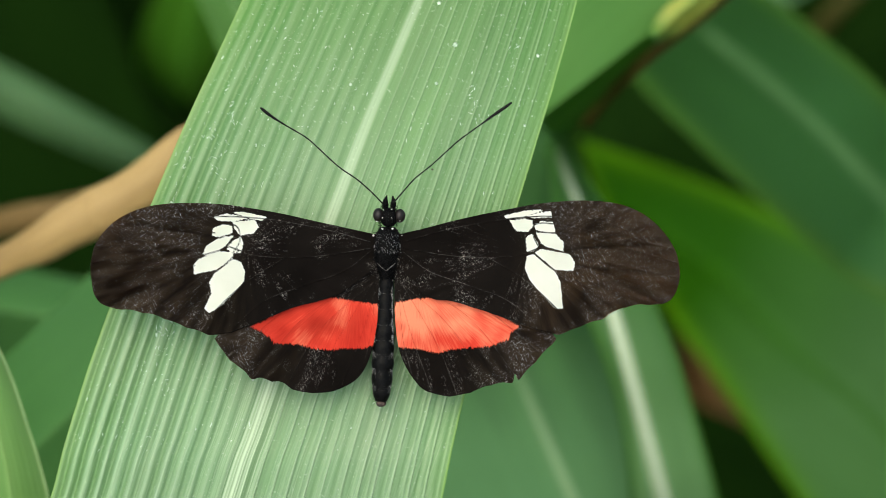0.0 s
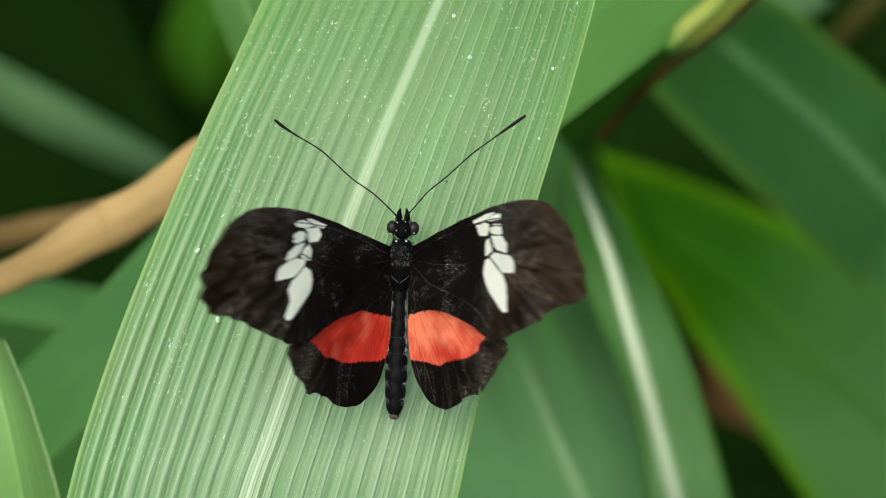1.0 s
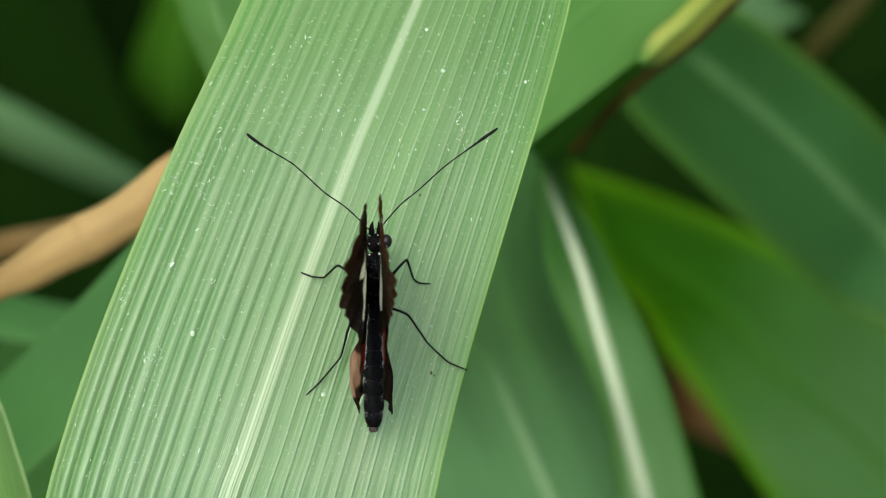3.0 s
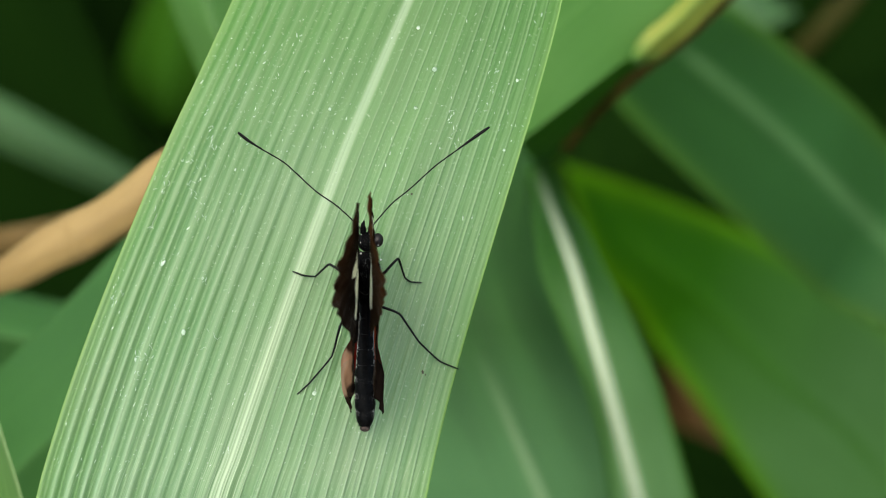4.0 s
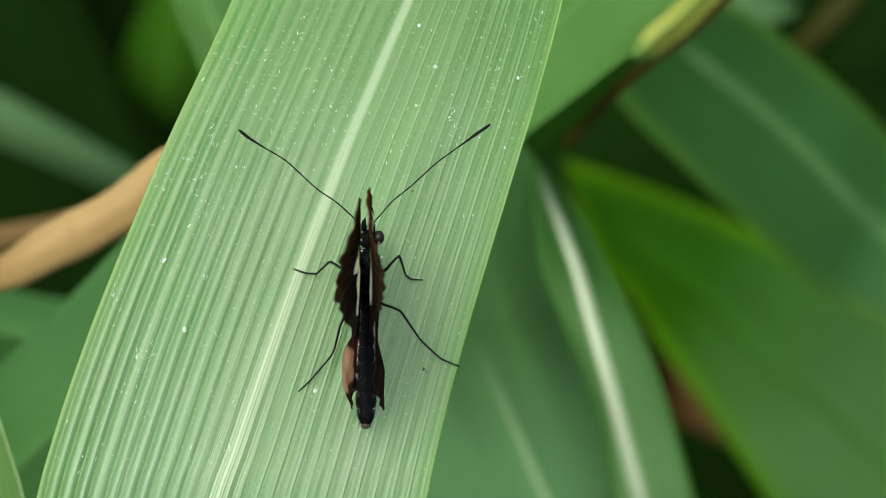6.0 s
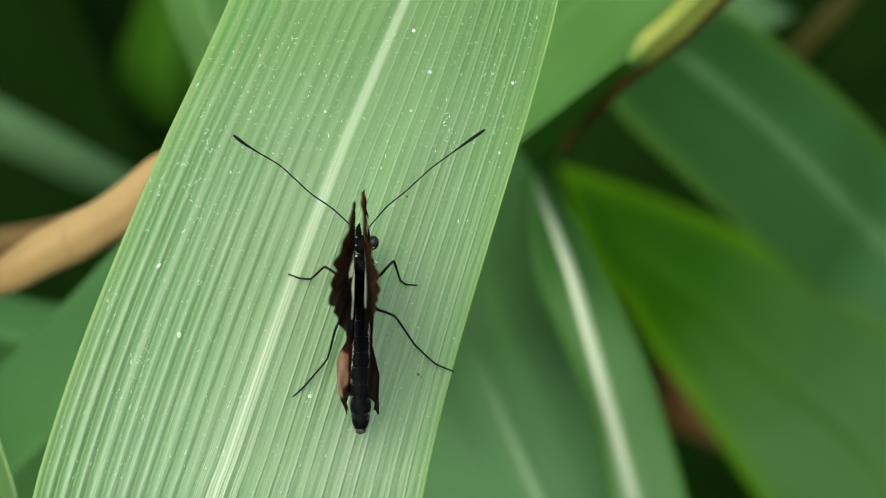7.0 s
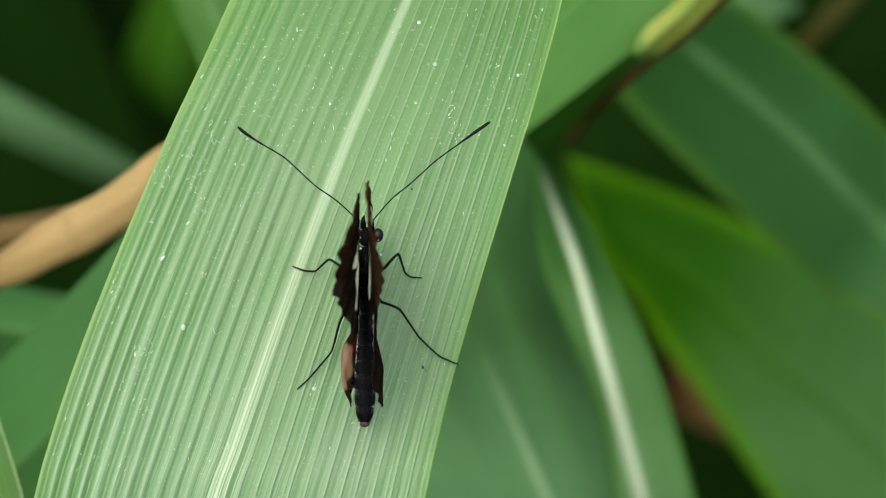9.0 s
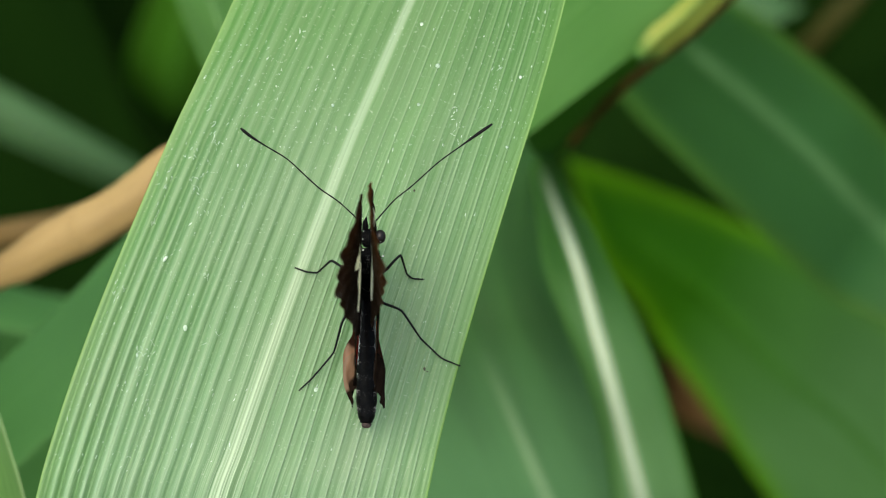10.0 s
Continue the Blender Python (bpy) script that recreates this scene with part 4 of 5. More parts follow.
forewing_left = wing("forewing", "black forewing with a broken white band", -1,
    ((-0.529, 2.096), (-5.499, 2.97), (-9.101, 3.612), (-12.7, 4.254), (-16.3, 4.753), (-19.89, 5.109), (-23.47, 5.18), (-27.04, 4.965), (-29.17, 4.594), (-31.29, 3.937), (-33.04, 3.008), (-34.42, 1.879), (-35.58, 0.403), (-36.23, -1.054), (-36.52, -2.925)),
    ((-0.368, -1.903), (-1.827, -2.962), (-3.767, -4.542), (-5.509, -5.685), (-7.974, -6.642), (-10.8, -7.471), (-13.61, -8.728), (-16.42, -10.06), (-18.53, -10.93), (-21.02, -11.39), (-22.68, -10.95), (-24.27, -10.52), (-26.45, -9.745), (-28.26, -9.174), (-29.7, -8.945), (-31.5, -8.66), (-33.29, -8.589), (-34.52, -8.209), (-35.48, -7.461), (-36.02, -6.41), (-36.38, -4.636), (-36.52, -2.925)),
    FORE_CAMBER,
    whites=(((-21.25, 3.481), (-19.84, 3.896), (-17.11, 3.576), (-18.95, 3.144), (-20.88, 3.138)),
            ((-18.78, 4.153), (-17.71, 4.196), (-14.83, 3.739), (-15.38, 3.359), (-16.82, 3.588)),
            ((-18.94, 2.93), (-16.24, 3.253), (-15.78, 2.485), (-16.32, 1.748), (-17.95, 1.397), (-18.55, 2.088)),
            ((-21.34, 2.047), (-20.15, 2.596), (-19.06, 2.353), (-19.04, 1.639), (-20.8, 1.068), (-21.45, 1.256)),
            ((-20.79, 0.711), (-18.95, 1.214), (-19.69, 0.182), (-20.52, -0.566), (-21.64, -1.183), (-22.5, -1.218), (-22.11, -0.201)),
            ((-18.77, 0.505), (-17.94, 1.111), (-17.62, 0.265), (-17.86, -0.817), (-18.79, -0.854), (-19.53, -0.383)),
            ((-23.04, -1.955), (-20.72, -0.86), (-18.79, -0.926), (-18.91, -1.574), (-20.78, -3.008), (-22.05, -3.346), (-23.47, -3.689), (-23.58, -2.692)),
            ((-20.97, -3.66), (-18.75, -1.783), (-17.81, -2.102), (-17.27, -3.153), (-17.36, -4.373), (-18.38, -5.702), (-20.1, -7.558), (-21.49, -8.473), (-22.01, -7.993), (-21.22, -6.173), (-21.5, -4.754))),
    veins=(((-1.494, 1.199), (-7.772, 2.592), (-14.96, 3.519), (-21.4, 3.547), (-27.8, 2.503), (-32.69, -0.197)),
           ((-1.459, 0.342), (-7.635, -0.835), (-12.27, -1.236), (-16.21, -1.108), (-18.02, -0.537), (-19.25, -0.158)),
           ((-19.25, -0.158), (-21.93, -1.123), (-29, -3.053), (-35.8, -4.756)),
           ((-18.02, -0.537), (-20.77, -3.294), (-25.32, -5.766), (-30.22, -8.323)),
           ((-12.27, -1.236), (-16.79, -4.35), (-20.44, -7.93), (-22.4, -10.65)),
           ((-18.79, -0.926), (-18, 0.751), (-18.93, 2.645), (-24.05, 1.938), (-35.52, -1.026)),
           ((-1.445, -0.015), (-4.701, -2.649), (-9.628, -4.635), (-14.55, -6.763), (-18.69, -10.51)),
           ((-21.18, 1.553), (-27.55, 0.01), (-36.02, -2.834)),
           ((-23.51, -2.689), (-29.49, -5.075), (-34.41, -7.418)),
           ((-21.94, -6.202), (-25.04, -9.187), (-26.45, -9.673))),
    seed=2)
forewing_right = wing("forewing", "black forewing with a broken white band", 1,
    ((0.356, 2.188), (3.824, 3.114), (7.357, 4.186), (10.9, 5.115), (14.44, 5.972), (17.98, 6.758), (21.54, 7.259), (24.39, 7.445), (27.26, 7.345), (29.42, 6.932), (31.6, 6.018), (33.44, 4.661), (34.94, 2.934), (35.94, 1.186), (36.38, -0.799)),
    ((0.517, -1.811), (2.288, -3.17), (3.782, -4.755), (5.611, -5.755), (7.761, -5.883), (10.65, -6.625), (13.55, -7.438), (16.45, -8.395), (19.34, -9.208), (21.5, -9.551), (23.26, -8.836), (25.01, -8.051), (26.78, -7.408), (27.82, -6.722), (29.22, -5.951), (31.35, -5.436), (33.49, -5.35), (34.55, -5.093), (35.59, -4.193), (36.24, -2.736), (36.38, -0.799)),
    FORE_CAMBER,
    whites=(((14.12, 5.101), (16.59, 5.773), (18.73, 6.002), (16.26, 5.044), (14.34, 4.824)),
            ((17.19, 5.224), (19.8, 5.902), (20.05, 5.268), (17.69, 5.03)),
            ((14.86, 4.487), (16.63, 4.773), (17.57, 4.596), (17.6, 3.882), (17.05, 3.288), (15.62, 3.373)),
            ((18.02, 4.113), (18.79, 4.573), (20.22, 4.488), (20.48, 3.354), (18.47, 3.488), (18.03, 3.685)),
            ((18.2, 3.119), (20.64, 3.003), (21.61, 2.04), (21.64, 1.041), (19.63, 1.46), (18.89, 1.86)),
            ((16.94, 2.425), (17.63, 2.954), (18.48, 1.557), (17.86, 0.889), (17.15, 0.788)),
            ((18.78, 1.069), (20.73, 0.789), (22.38, 0.641), (23.13, -0.402), (22.96, -1.339), (21.53, -1.396), (20.81, -1.353), (18.16, 0.614)),
            ((17.18, 0.074), (17.81, 0.386), (20.61, -1.647), (21.38, -2.976), (21.79, -6.177), (21.01, -6.209), (19.15, -4.495), (17.65, -2.768), (17.02, -1.362))),
    veins=(((1.391, 1.371), (7.394, 3.258), (14.49, 4.758), (20.9, 5.302), (27.36, 4.775), (32.46, 2.476)),
           ((1.425, 0.514), (7.532, -0.17), (12.18, -0.198), (16.1, 0.246), (17.86, 0.96), (19.05, 1.437)),
           ((19.05, 1.437), (21.8, 0.832), (29, -0.524), (35.84, -1.679)),
           ((17.87, 0.674), (20.82, -1.567), (25.55, -3.666), (30.63, -5.465)),
           ((12.18, -0.198), (16.94, -2.796), (21.01, -6.209), (23.04, -8.631)),
           ((18.63, 1.206), (17.78, 2.959), (18.44, 4.345), (23.68, 3.911), (35.34, 1.877)),
           ((1.297, 0.152), (4.753, -2.213), (9.823, -3.797), (14.9, -5.524), (19.33, -8.923)),
           ((20.84, 3.297), (27.32, 2.27), (35.99, 0.115)),
           ((23.5, -0.744), (29.66, -2.643), (34.74, -4.584)),
           ((22.22, -4.372), (25.55, -7.099), (26.98, -7.256))),
    seed=3)
hindwing_left = wing("hindwing", "black hindwing with a red patch", -1,
    ((-0.159, -1.751), (-2.45, -1.7), (-5.287, -2.315), (-9.514, -3.915), (-13.71, -6.229), (-17.2, -8.515), (-19.62, -10.4), (-20.71, -11.87)),
    ((-0.073, -3.893), (-0.116, -8.186), (-0.543, -11.78), (-0.972, -13.59), (-1.557, -15.04), (-2.576, -16.37), (-3.97, -17.28), (-5.73, -18), (-7.509, -18.21), (-9.297, -18.21), (-10.74, -17.77), (-11.84, -17.17), (-13.28, -16.94), (-14.86, -16.72), (-15.65, -16.82), (-16.54, -16.07), (-17.64, -15.33), (-19.12, -13.96), (-20.25, -12.71), (-20.71, -11.87)),
    HIND_CAMBER,
    reds=(((-16.2, -10.12), (-14.31, -9.186), (-12.21, -7.957), (-10.1, -7.014), (-7.985, -6.357), (-5.851, -6.057), (-2.975, -6.442), (0.041, -6.75), (0.013, -9.612), (-0.115, -11.76), (-2.023, -12.34), (-4.165, -12.43), (-5.585, -12.7), (-7.733, -12.64), (-9.898, -12.15), (-11.33, -12.07), (-13.12, -12.07), (-13.65, -11.45), (-14.82, -10.64)),),
    veins=(((-0.93, -3.928), (-4.928, -11.24), (-7.526, -17.78)), ((-0.93, -3.928), (-7.128, -9.899), (-11.27, -17.22)), ((-1.302, -3.585), (-9.327, -8.556), (-15.45, -16.31)),
           ((-1.673, -3.242), (-10.81, -7.186), (-18.77, -13.94)), ((-0.73, -5.35), (-2.4, -11.85), (-4.33, -17.23)), ((-0.587, -5.344), (-1.001, -11.08), (-1.9, -15.41))),
    pales=(((-3.857, -11.2), (-8.541, -10.31), (-12.78, -11.56), (-13.74, -14.46), (-9.732, -16.3), (-5.447, -16.12), (-3.228, -14.39)),),
    cols=180, rows=110, scallop=0.25, fore=False, seed=5)
hindwing_right = wing("hindwing", "black hindwing with a red patch", 1,
    ((0.297, -1.677), (2.576, -1.442), (5.453, -1.827), (9.795, -3.083), (14.16, -5.053), (17.46, -7.066), (20.04, -8.751), (21.24, -10.13)),
    ((0.383, -3.819), (0.627, -8.1), (1.213, -12.01), (2.013, -14.12), (3.156, -15.87), (4.279, -17.11), (5.733, -17.69), (7.532, -17.98), (9.312, -17.77), (11.43, -17.04), (13.19, -16.32), (14.61, -16.12), (15.89, -15.86), (16.2, -14.77), (16.73, -15.61), (17.75, -14.28), (19.46, -12.28), (20.7, -11.01), (21.24, -10.13)),
    HIND_CAMBER,
    reds=(((0.486, -6.389), (2.757, -5.941), (5.245, -5.555), (7.759, -5.811), (9.904, -5.797), (12.08, -6.568), (14.27, -7.624), (16.46, -8.752), (15.42, -9.509), (15.09, -10.38), (12.99, -11.32), (10.85, -11.62), (8.005, -11.95), (5.883, -12.54), (3.721, -12.12), (1.713, -11.99), (0.704, -11.82)),),
    veins=(((1.24, -3.784), (5.669, -10.76), (8.806, -17.64)), ((1.24, -3.784), (7.753, -9.245), (12.48, -16.49)), ((1.583, -3.413), (9.838, -7.73), (16.35, -14.98)),
           ((1.925, -3.042), (11.21, -6.245), (19.67, -12.2)), ((1.155, -5.218), (3.198, -11.57), (5.581, -17.49)), ((1.012, -5.224), (1.741, -10.92), (2.996, -15.44))),
    cols=180, rows=110, scallop=0.25, fore=False, seed=6)

def lathe_y(stations, sides=24, drop=0.9):
    """A body drawn along y: stations of (y, half-width, z)."""
    s = spline(stations, len(stations) * 8)
    verts = []
    for y, r, z in s:
        for k in range(sides):
            w = 2 * math.pi * k / sides
            verts.append((r * math.cos(w), y, z + drop * r * math.sin(w)))
    n = len(verts)
    faces = grid_faces(len(s), sides, close=True)
    verts += [(0, s[0][0], s[0][2]), (0, s[-1][0], s[-1][2])]
    for k in range(sides):
        faces.append((k, n, (k + 1) % sides))
        faces.append((n - sides + k, n - sides + (k + 1) % sides, n + 1))
    return verts, faces


def hairs(count, rings, length, seed, lean=(0, -0.6, 0.4)):
    """Short fine hairs standing on a lathe body: rings of (y, half-width, z)."""
    rng = np.random.default_rng(seed)
    rings = np.asarray(rings, dtype=float)
    pieces = []
    for _ in range(count):
        y = rng.uniform(rings[0, 0], rings[-1, 0]) if rings[0, 0] < rings[-1, 0] else rng.uniform(rings[-1, 0], rings[0, 0])
        order = np.argsort(rings[:, 0])
        r, z = np.interp(y, rings[order, 0], rings[order, 1]), np.interp(y, rings[order, 0], rings[order, 2])
        w = rng.uniform(-0.2, math.pi + 0.2)
        out = np.array((math.cos(w), 0, math.sin(w)))
        p = np.array((0, y, z)) + out * r * 0.93 * np.array((1, 1, 0.9))
        d = out * 0.7 + np.array(lean) + rng.normal(0, 0.25, 3)
        q = p + d / np.linalg.norm(d) * length * rng.uniform(0.5, 1.2)
        pieces.append(tube((p, (p + q) / 2, q), (0.028, 0.022, 0.006), 4))
    return joined(pieces)


# thorax
THORAX = ((3.145, 0.9, 0.1), (2.431, 1.35, 0.25), (1.288, 1.72, 0.3), (0, 1.78, 0.3), (-1.288, 1.6, 0.15), (-2.431, 1.25, -0.05), (-3.433, 0.95, -0.15))
v, f = lathe_y(THORAX)
thorax = part("thorax", v, f, [VELVET], butterfly, "black velvety thorax with a grey sheen")
v, f = hairs(700, THORAX, 0.75, 11)
part("fur", v, f, [VELVET], thorax)
# grey hairs, coloured pale to carry the glossy highlight on the thorax
v, f = hairs(420, THORAX[1:4], 0.4, 12, (0, -0.9, 0.2))
part("grey_hairs", v, f, [GREY_FUR], thorax, "grey hairs on the back, paled for its glossy sheen")
# abdomen: seven rings with pale sides
AB = []
for i in range(8):
    t0, t1 = i / 8, (i + 1) / 8
    for t in (t0 + 0.012, 0.5 * (t0 + t1), t1 - 0.012):
        y = -3.15 + (-19.17 - -3.15) * t
        r = np.interp(t, (0, 0.12, 0.3, 0.5, 0.68, 0.86, 0.95, 1.0), (0.95, 0.98, 1.15, 1.38, 1.45, 1.30, 1.02, 0.62))
        AB.append((y, r * (1.0 if t not in (t0 + 0.012, t1 - 0.012) else 0.93), -0.15 - 0.9 * t))
v, f = lathe_y(AB)
abdomen = part("abdomen", v, f, [ABDOMEN], butterfly, "slender black ringed abdomen with pale side lines")
v, f = hairs(420, AB, 0.3, 13, (0, -1.2, 0.0))
part("fur", v, f, [VELVET], abdomen)
v, f = blob((0, -19.17 - 0.05, -1.05), (0.66, 0.45, 0.5))
part("abdomen_tip", v, f, [BROWN_TIP], abdomen, "brownish abdomen tip")
rings, flanks = [], []
rng = np.random.default_rng(17)
for i in range(1, 8):
    y = -3.15 + (-19.17 - -3.15) * i / 8
    k = [j for j in range(len(AB)) if AB[j][0] >= y][-1]
    r, z = AB[k][1], AB[k][2]
    # scattered dusty scales on the ring's edge, thick at the sides, and pale ones along the flanks
    for _ in range(70 if i < 5 else 170):
        w = rng.choice((rng.uniform(0.1, 0.9), rng.uniform(2.24, 3.04), rng.uniform(0.5, 2.6)), p=(0.4, 0.4, 0.2))
        s = rng.uniform(0.018, 0.04)
        rings.append(blob((r * math.cos(w), y - 0.12 * math.sin(w) + rng.normal(0, 0.05 if i < 5 else 0.3), z + 0.9 * r * math.sin(w)), (s * 1.3, s, s * 0.6), 3, 5))
    for s in (-1, 1):
        for q in rng.uniform(0.02, 0.98, 62):
            w = 0.52 + rng.normal(0, 0.09)
            k = rng.uniform(0.028, 0.062) * (1.0 if i < 5 else 0.7)
            flanks.append(blob((s * 1.02 * r * math.cos(w), y + 1.9 * q, z + 0.92 * r * math.sin(w)), (k, k * 1.5, k * 0.6), 3, 5))
v, f = joined(rings)
part("ring_lines", v, f, [DUSTY_SCALES], abdomen, "thin greyish rings")
v, f = joined(flanks)
part("side_lines", v, f, [SIDE_SCALES], abdomen, "broken whitish side lines")
# head
v, f = blob((0.05, 4.36, 0.15), (1.15, 1.25, 1.0), 12, 20)
head = part("head", v, f, [VELVET], butterfly, "small black head with white dots")
for s in (-1, 1):
    v, f = blob((0.08 + s * 1.35, 4.36 + 0.25, 0.2), (0.72, 0.9, 0.8), 12, 18)
    part("eye", v, f, [EYE], head, "round dark brown eye")
    v, f = tube([(0.05 + s * 0.42, 4.36 + 0.9, 0.2), (0.05 + s * 0.5, 4.36 + 1.6, 0.35), (0.05 + s * 0.5, 4.36 + 2.2, 0.5), (0.05 + s * 0.36, 4.36 + 2.75, 0.6)], (0.3, 0.38, 0.26, 0.05), 8)
    part("palp", v, f, [VELVET], head, "pointed hairy palp")
v, f = hairs(260, ((4.36 - 1.4, 1.1, 0.15), (4.36, 1.15, 0.15), (4.36 + 1.9, 0.7, 0.3)), 0.45, 14, (0, 0.5, 0.4))
part("fur", v, f, [VELVET], head)
pieces = []
for x, y, z, r in ((-0.743, 4.262, 1.05, 0.15), (0.399, 4.307, 1.05, 0.15), (-1.44, 3.804, 0.75, 0.17), (1.485, 3.993, 0.75, 0.17), (-0.689, 2.905, 1.1, 0.26), (0.596, 2.956, 1.1, 0.26),
                   (-0.641, 5.267, 1.1, 0.13), (0.356, 5.379, 1.1, 0.15), (-1.797, 2.002, 0.9, 0.28), (1.845, 2.148, 0.9, 0.26)):
    pieces.append(blob((x, y, z), (r * 0.62, r * 0.55, r * 0.4), 5, 8))
v, f = joined(pieces)
part("white_dots", v, f, [PALE_SCALES], head, "tiny white dots")
pieces = []
for x, y, z, r in ((-1.6, 0.651, 1.25, 0.24), (-1, -0.04, 1.7, 0.22), (1, 0.04, 1.7, 0.22), (1.614, 0.78, 1.25, 0.2)):
    pieces.append(blob((x, y, z), (r * 0.45, r * 0.9, r * 0.4), 5, 8))
pieces.append(tube([(-1.157, -1.477, 1.35), (-0.562, -2.025, 1.45), (-0.048, -2.362, 1.4)], (0.03, 0.055, 0.03), 6))
pieces.append(tube([(1.128, -1.385, 1.35), (0.509, -1.982, 1.45), (0.023, -2.359, 1.4)], (0.03, 0.055, 0.03), 6))
v, f = joined(pieces)
part("white_marks", v, f, [DUSTY_SCALES], thorax, "tiny white marks")


# antennae, each from its own socket
def antenna(label, points):
    p = np.array(points)
    root = p[0].copy()
    line = spline(p - root, 60)
    k = np.linspace(0, 1, 60)
    v, f = tube(line, 0.085 + 0.12 * np.clip((k - 0.74) / 0.16, 0, 1) * np.clip((1.03 - k) / 0.08, 0, 1) + 0.012 * np.sin(np.arange(60) * 1.57), 8)
    ob = part("antenna", v, f, [CHITIN], butterfly, label)
    ob.location = Vector(root) * MM
    return ob, root


antenna_left, socket_left = antenna("thin black clubbed antenna", ((-0.818, 6.118, 0.9), (-2.452, 7.626, 1.3), (-4.152, 8.988, 1.6), (-6.5, 10.47, 1.9), (-9.091, 12.65, 2.1), (-10.79, 14.01, 2.2), (-13.5, 15.48, 2.3), (-15.33, 16.55, 2.4), (-16.65, 17.5, 2.5)))
antenna_right, socket_right = antenna("thin black clubbed antenna", ((0.539, 6.173, 0.9), (1.832, 7.798, 1.3), (3.198, 9.426, 1.6), (5.271, 11.23, 1.9), (7.678, 13.61, 2.1), (8.921, 14.73, 2.2), (11.14, 16.47, 2.3), (12.87, 17.83, 2.4), (14.96, 19.41, 2.5)))

# legs: from the thorax to the leaf
TO_BODY = (RIG.inverted() @ BUTTERFLY).inverted()
SHEET = main_pos.reshape(-1, 3)


def sheet_height(x, y):
    k = np.argmin((SHEET[:, 0] - x) ** 2 + (SHEET[:, 1] - y) ** 2)
    return SHEET[k, 2]


def leg(points, radii):
    pts = [Vector(q) for q in points]
    pts[-1].z = sheet_height(pts[-1].x, pts[-1].y) + 0.08
    pts[-2].z = sheet_height(pts[-2].x, pts[-2].y) + pts[-2].z
    own = [np.array(TO_BODY @ (q * MM)) / MM for q in pts]
    line = spline(own, 40)
    bent = np.array([np.array([np.interp(s, np.linspace(0, 1, len(own)), [q[a] for q in own]) for a in range(3)]) for s in np.linspace(0, 1, 40)])
    line = 0.25 * line + 0.75 * bent
    v, f = tube(line, radii, 8)
    ob = part("leg", v, f, [LEG], butterfly, "thin black jointed leg")
    pieces = []
    rng = np.random.default_rng(int(abs(points[0][0]) * 100))
    for i in range(16, 39):
        for s in (-1, 1):
            d = np.array((s * 0.25, -0.12, 0.05)) + rng.normal(0, 0.05, 3)
            pieces.append(tube((line[i], line[i] + d * 0.5, line[i] + d), (0.03, 0.02, 0.005), 4))
    v, f = joined(pieces)
    part("spines", v, f, [LEG], ob)
    return ob


leg(((-7.736, -1.003, 3.6), (-9.228, 0.215, 4.4), (-10.3, 0.429, 4.6), (-11.73, 1.359, 4.4), (-13.59, -0.144, 1.5), (-15.05, 0, 0.3), (-16.5, 0.577, 0)), (0.2, 0.19, 0.17, 0.15, 0.12, 0.11, 0.08))
leg(((-7.739, -2.795, 3.4), (-9.238, -4.941, 3.8), (-10.09, -5.655, 4), (-10.66, -6.727, 4.2), (-11.77, -10.34, 2.4), (-14.69, -13.61, 0.5), (-16.36, -15.06, 0)), (0.2, 0.19, 0.17, 0.15, 0.12, 0.11, 0.08))
leg(((-6.59, -1.003, 3.6), (-4.721, 0.072, 4.4), (-3.718, 1.144, 4.7), (-2.933, 1.788, 4.5), (-2.228, -0.647, 1.6), (-1.512, -1.224, 0.4), (-0.072, -1.369, 0)), (0.2, 0.19, 0.17, 0.15, 0.12, 0.11, 0.08))
leg(((-6.593, -2.795, 3.4), (-5.297, -4.224, 4), (-4.007, -4.722, 4.3), (-2.934, -5.295, 4.3), (-0.646, -8.9, 2.4), (1.872, -11.45, 0.6), (4.252, -12.54, 0)), (0.2, 0.19, 0.17, 0.15, 0.12, 0.11, 0.08))

# ---- specks and dust on the broad leaf ----
def specks(name, label, spots, material, seed):
    rng = np.random.default_rng(seed)
    pieces = []
    for x, y, r, stretch in spots:
        z = sheet_height(x, y)
        pieces.append(blob((x, y, z + 0.02), (r, r * stretch, min(r * 0.4, 0.07)), 4, 7, -0.35 + rng.normal(0, 0.45)))
    v, f = joined(pieces)
    ob = mesh_object(name, v, f, [material])
    ob.matrix_world = RIG
    return tagged(ob, label, "debris", kind="stuff")


rng = np.random.default_rng(21)
spots = [(1.59, 26.16, 0.32, 1.0), (12.18, 24.79, 0.23, 1.0), (-0.86, 21.19, 0.22, 1.0), (-11.82, 21.04, 0.2, 1.1), (-0.50, 31.49, 0.26, 1.1),
         (10.45, 15.78, 0.2, 1.0), (-13.69, -15.21, 0.3, 1.2), (-33.08, 1.30, 0.2, 2.6), (-30.41, -7.49, 0.3, 1.4), (-36.47, -11.10, 0.22, 2.0)]
rows_n, cols_n = main_pos.shape[:2]
for _ in range(580):
    i = int(rng.uniform(0.12, 0.72) * rows_n)
    u = rng.choice((rng.uniform(0.02, 0.25), rng.uniform(0.2, 0.5), rng.uniform(0.6, 0.99)), p=(0.45, 0.25, 0.30))
    x, y = main_pos[i, int(u * (cols_n - 1))][:2]
    spots.append((x, y, rng.uniform(0.016, 0.045) * rng.choice((1.0, 1.7), p=(0.85, 0.15)), rng.uniform(1.0, 6.0)))
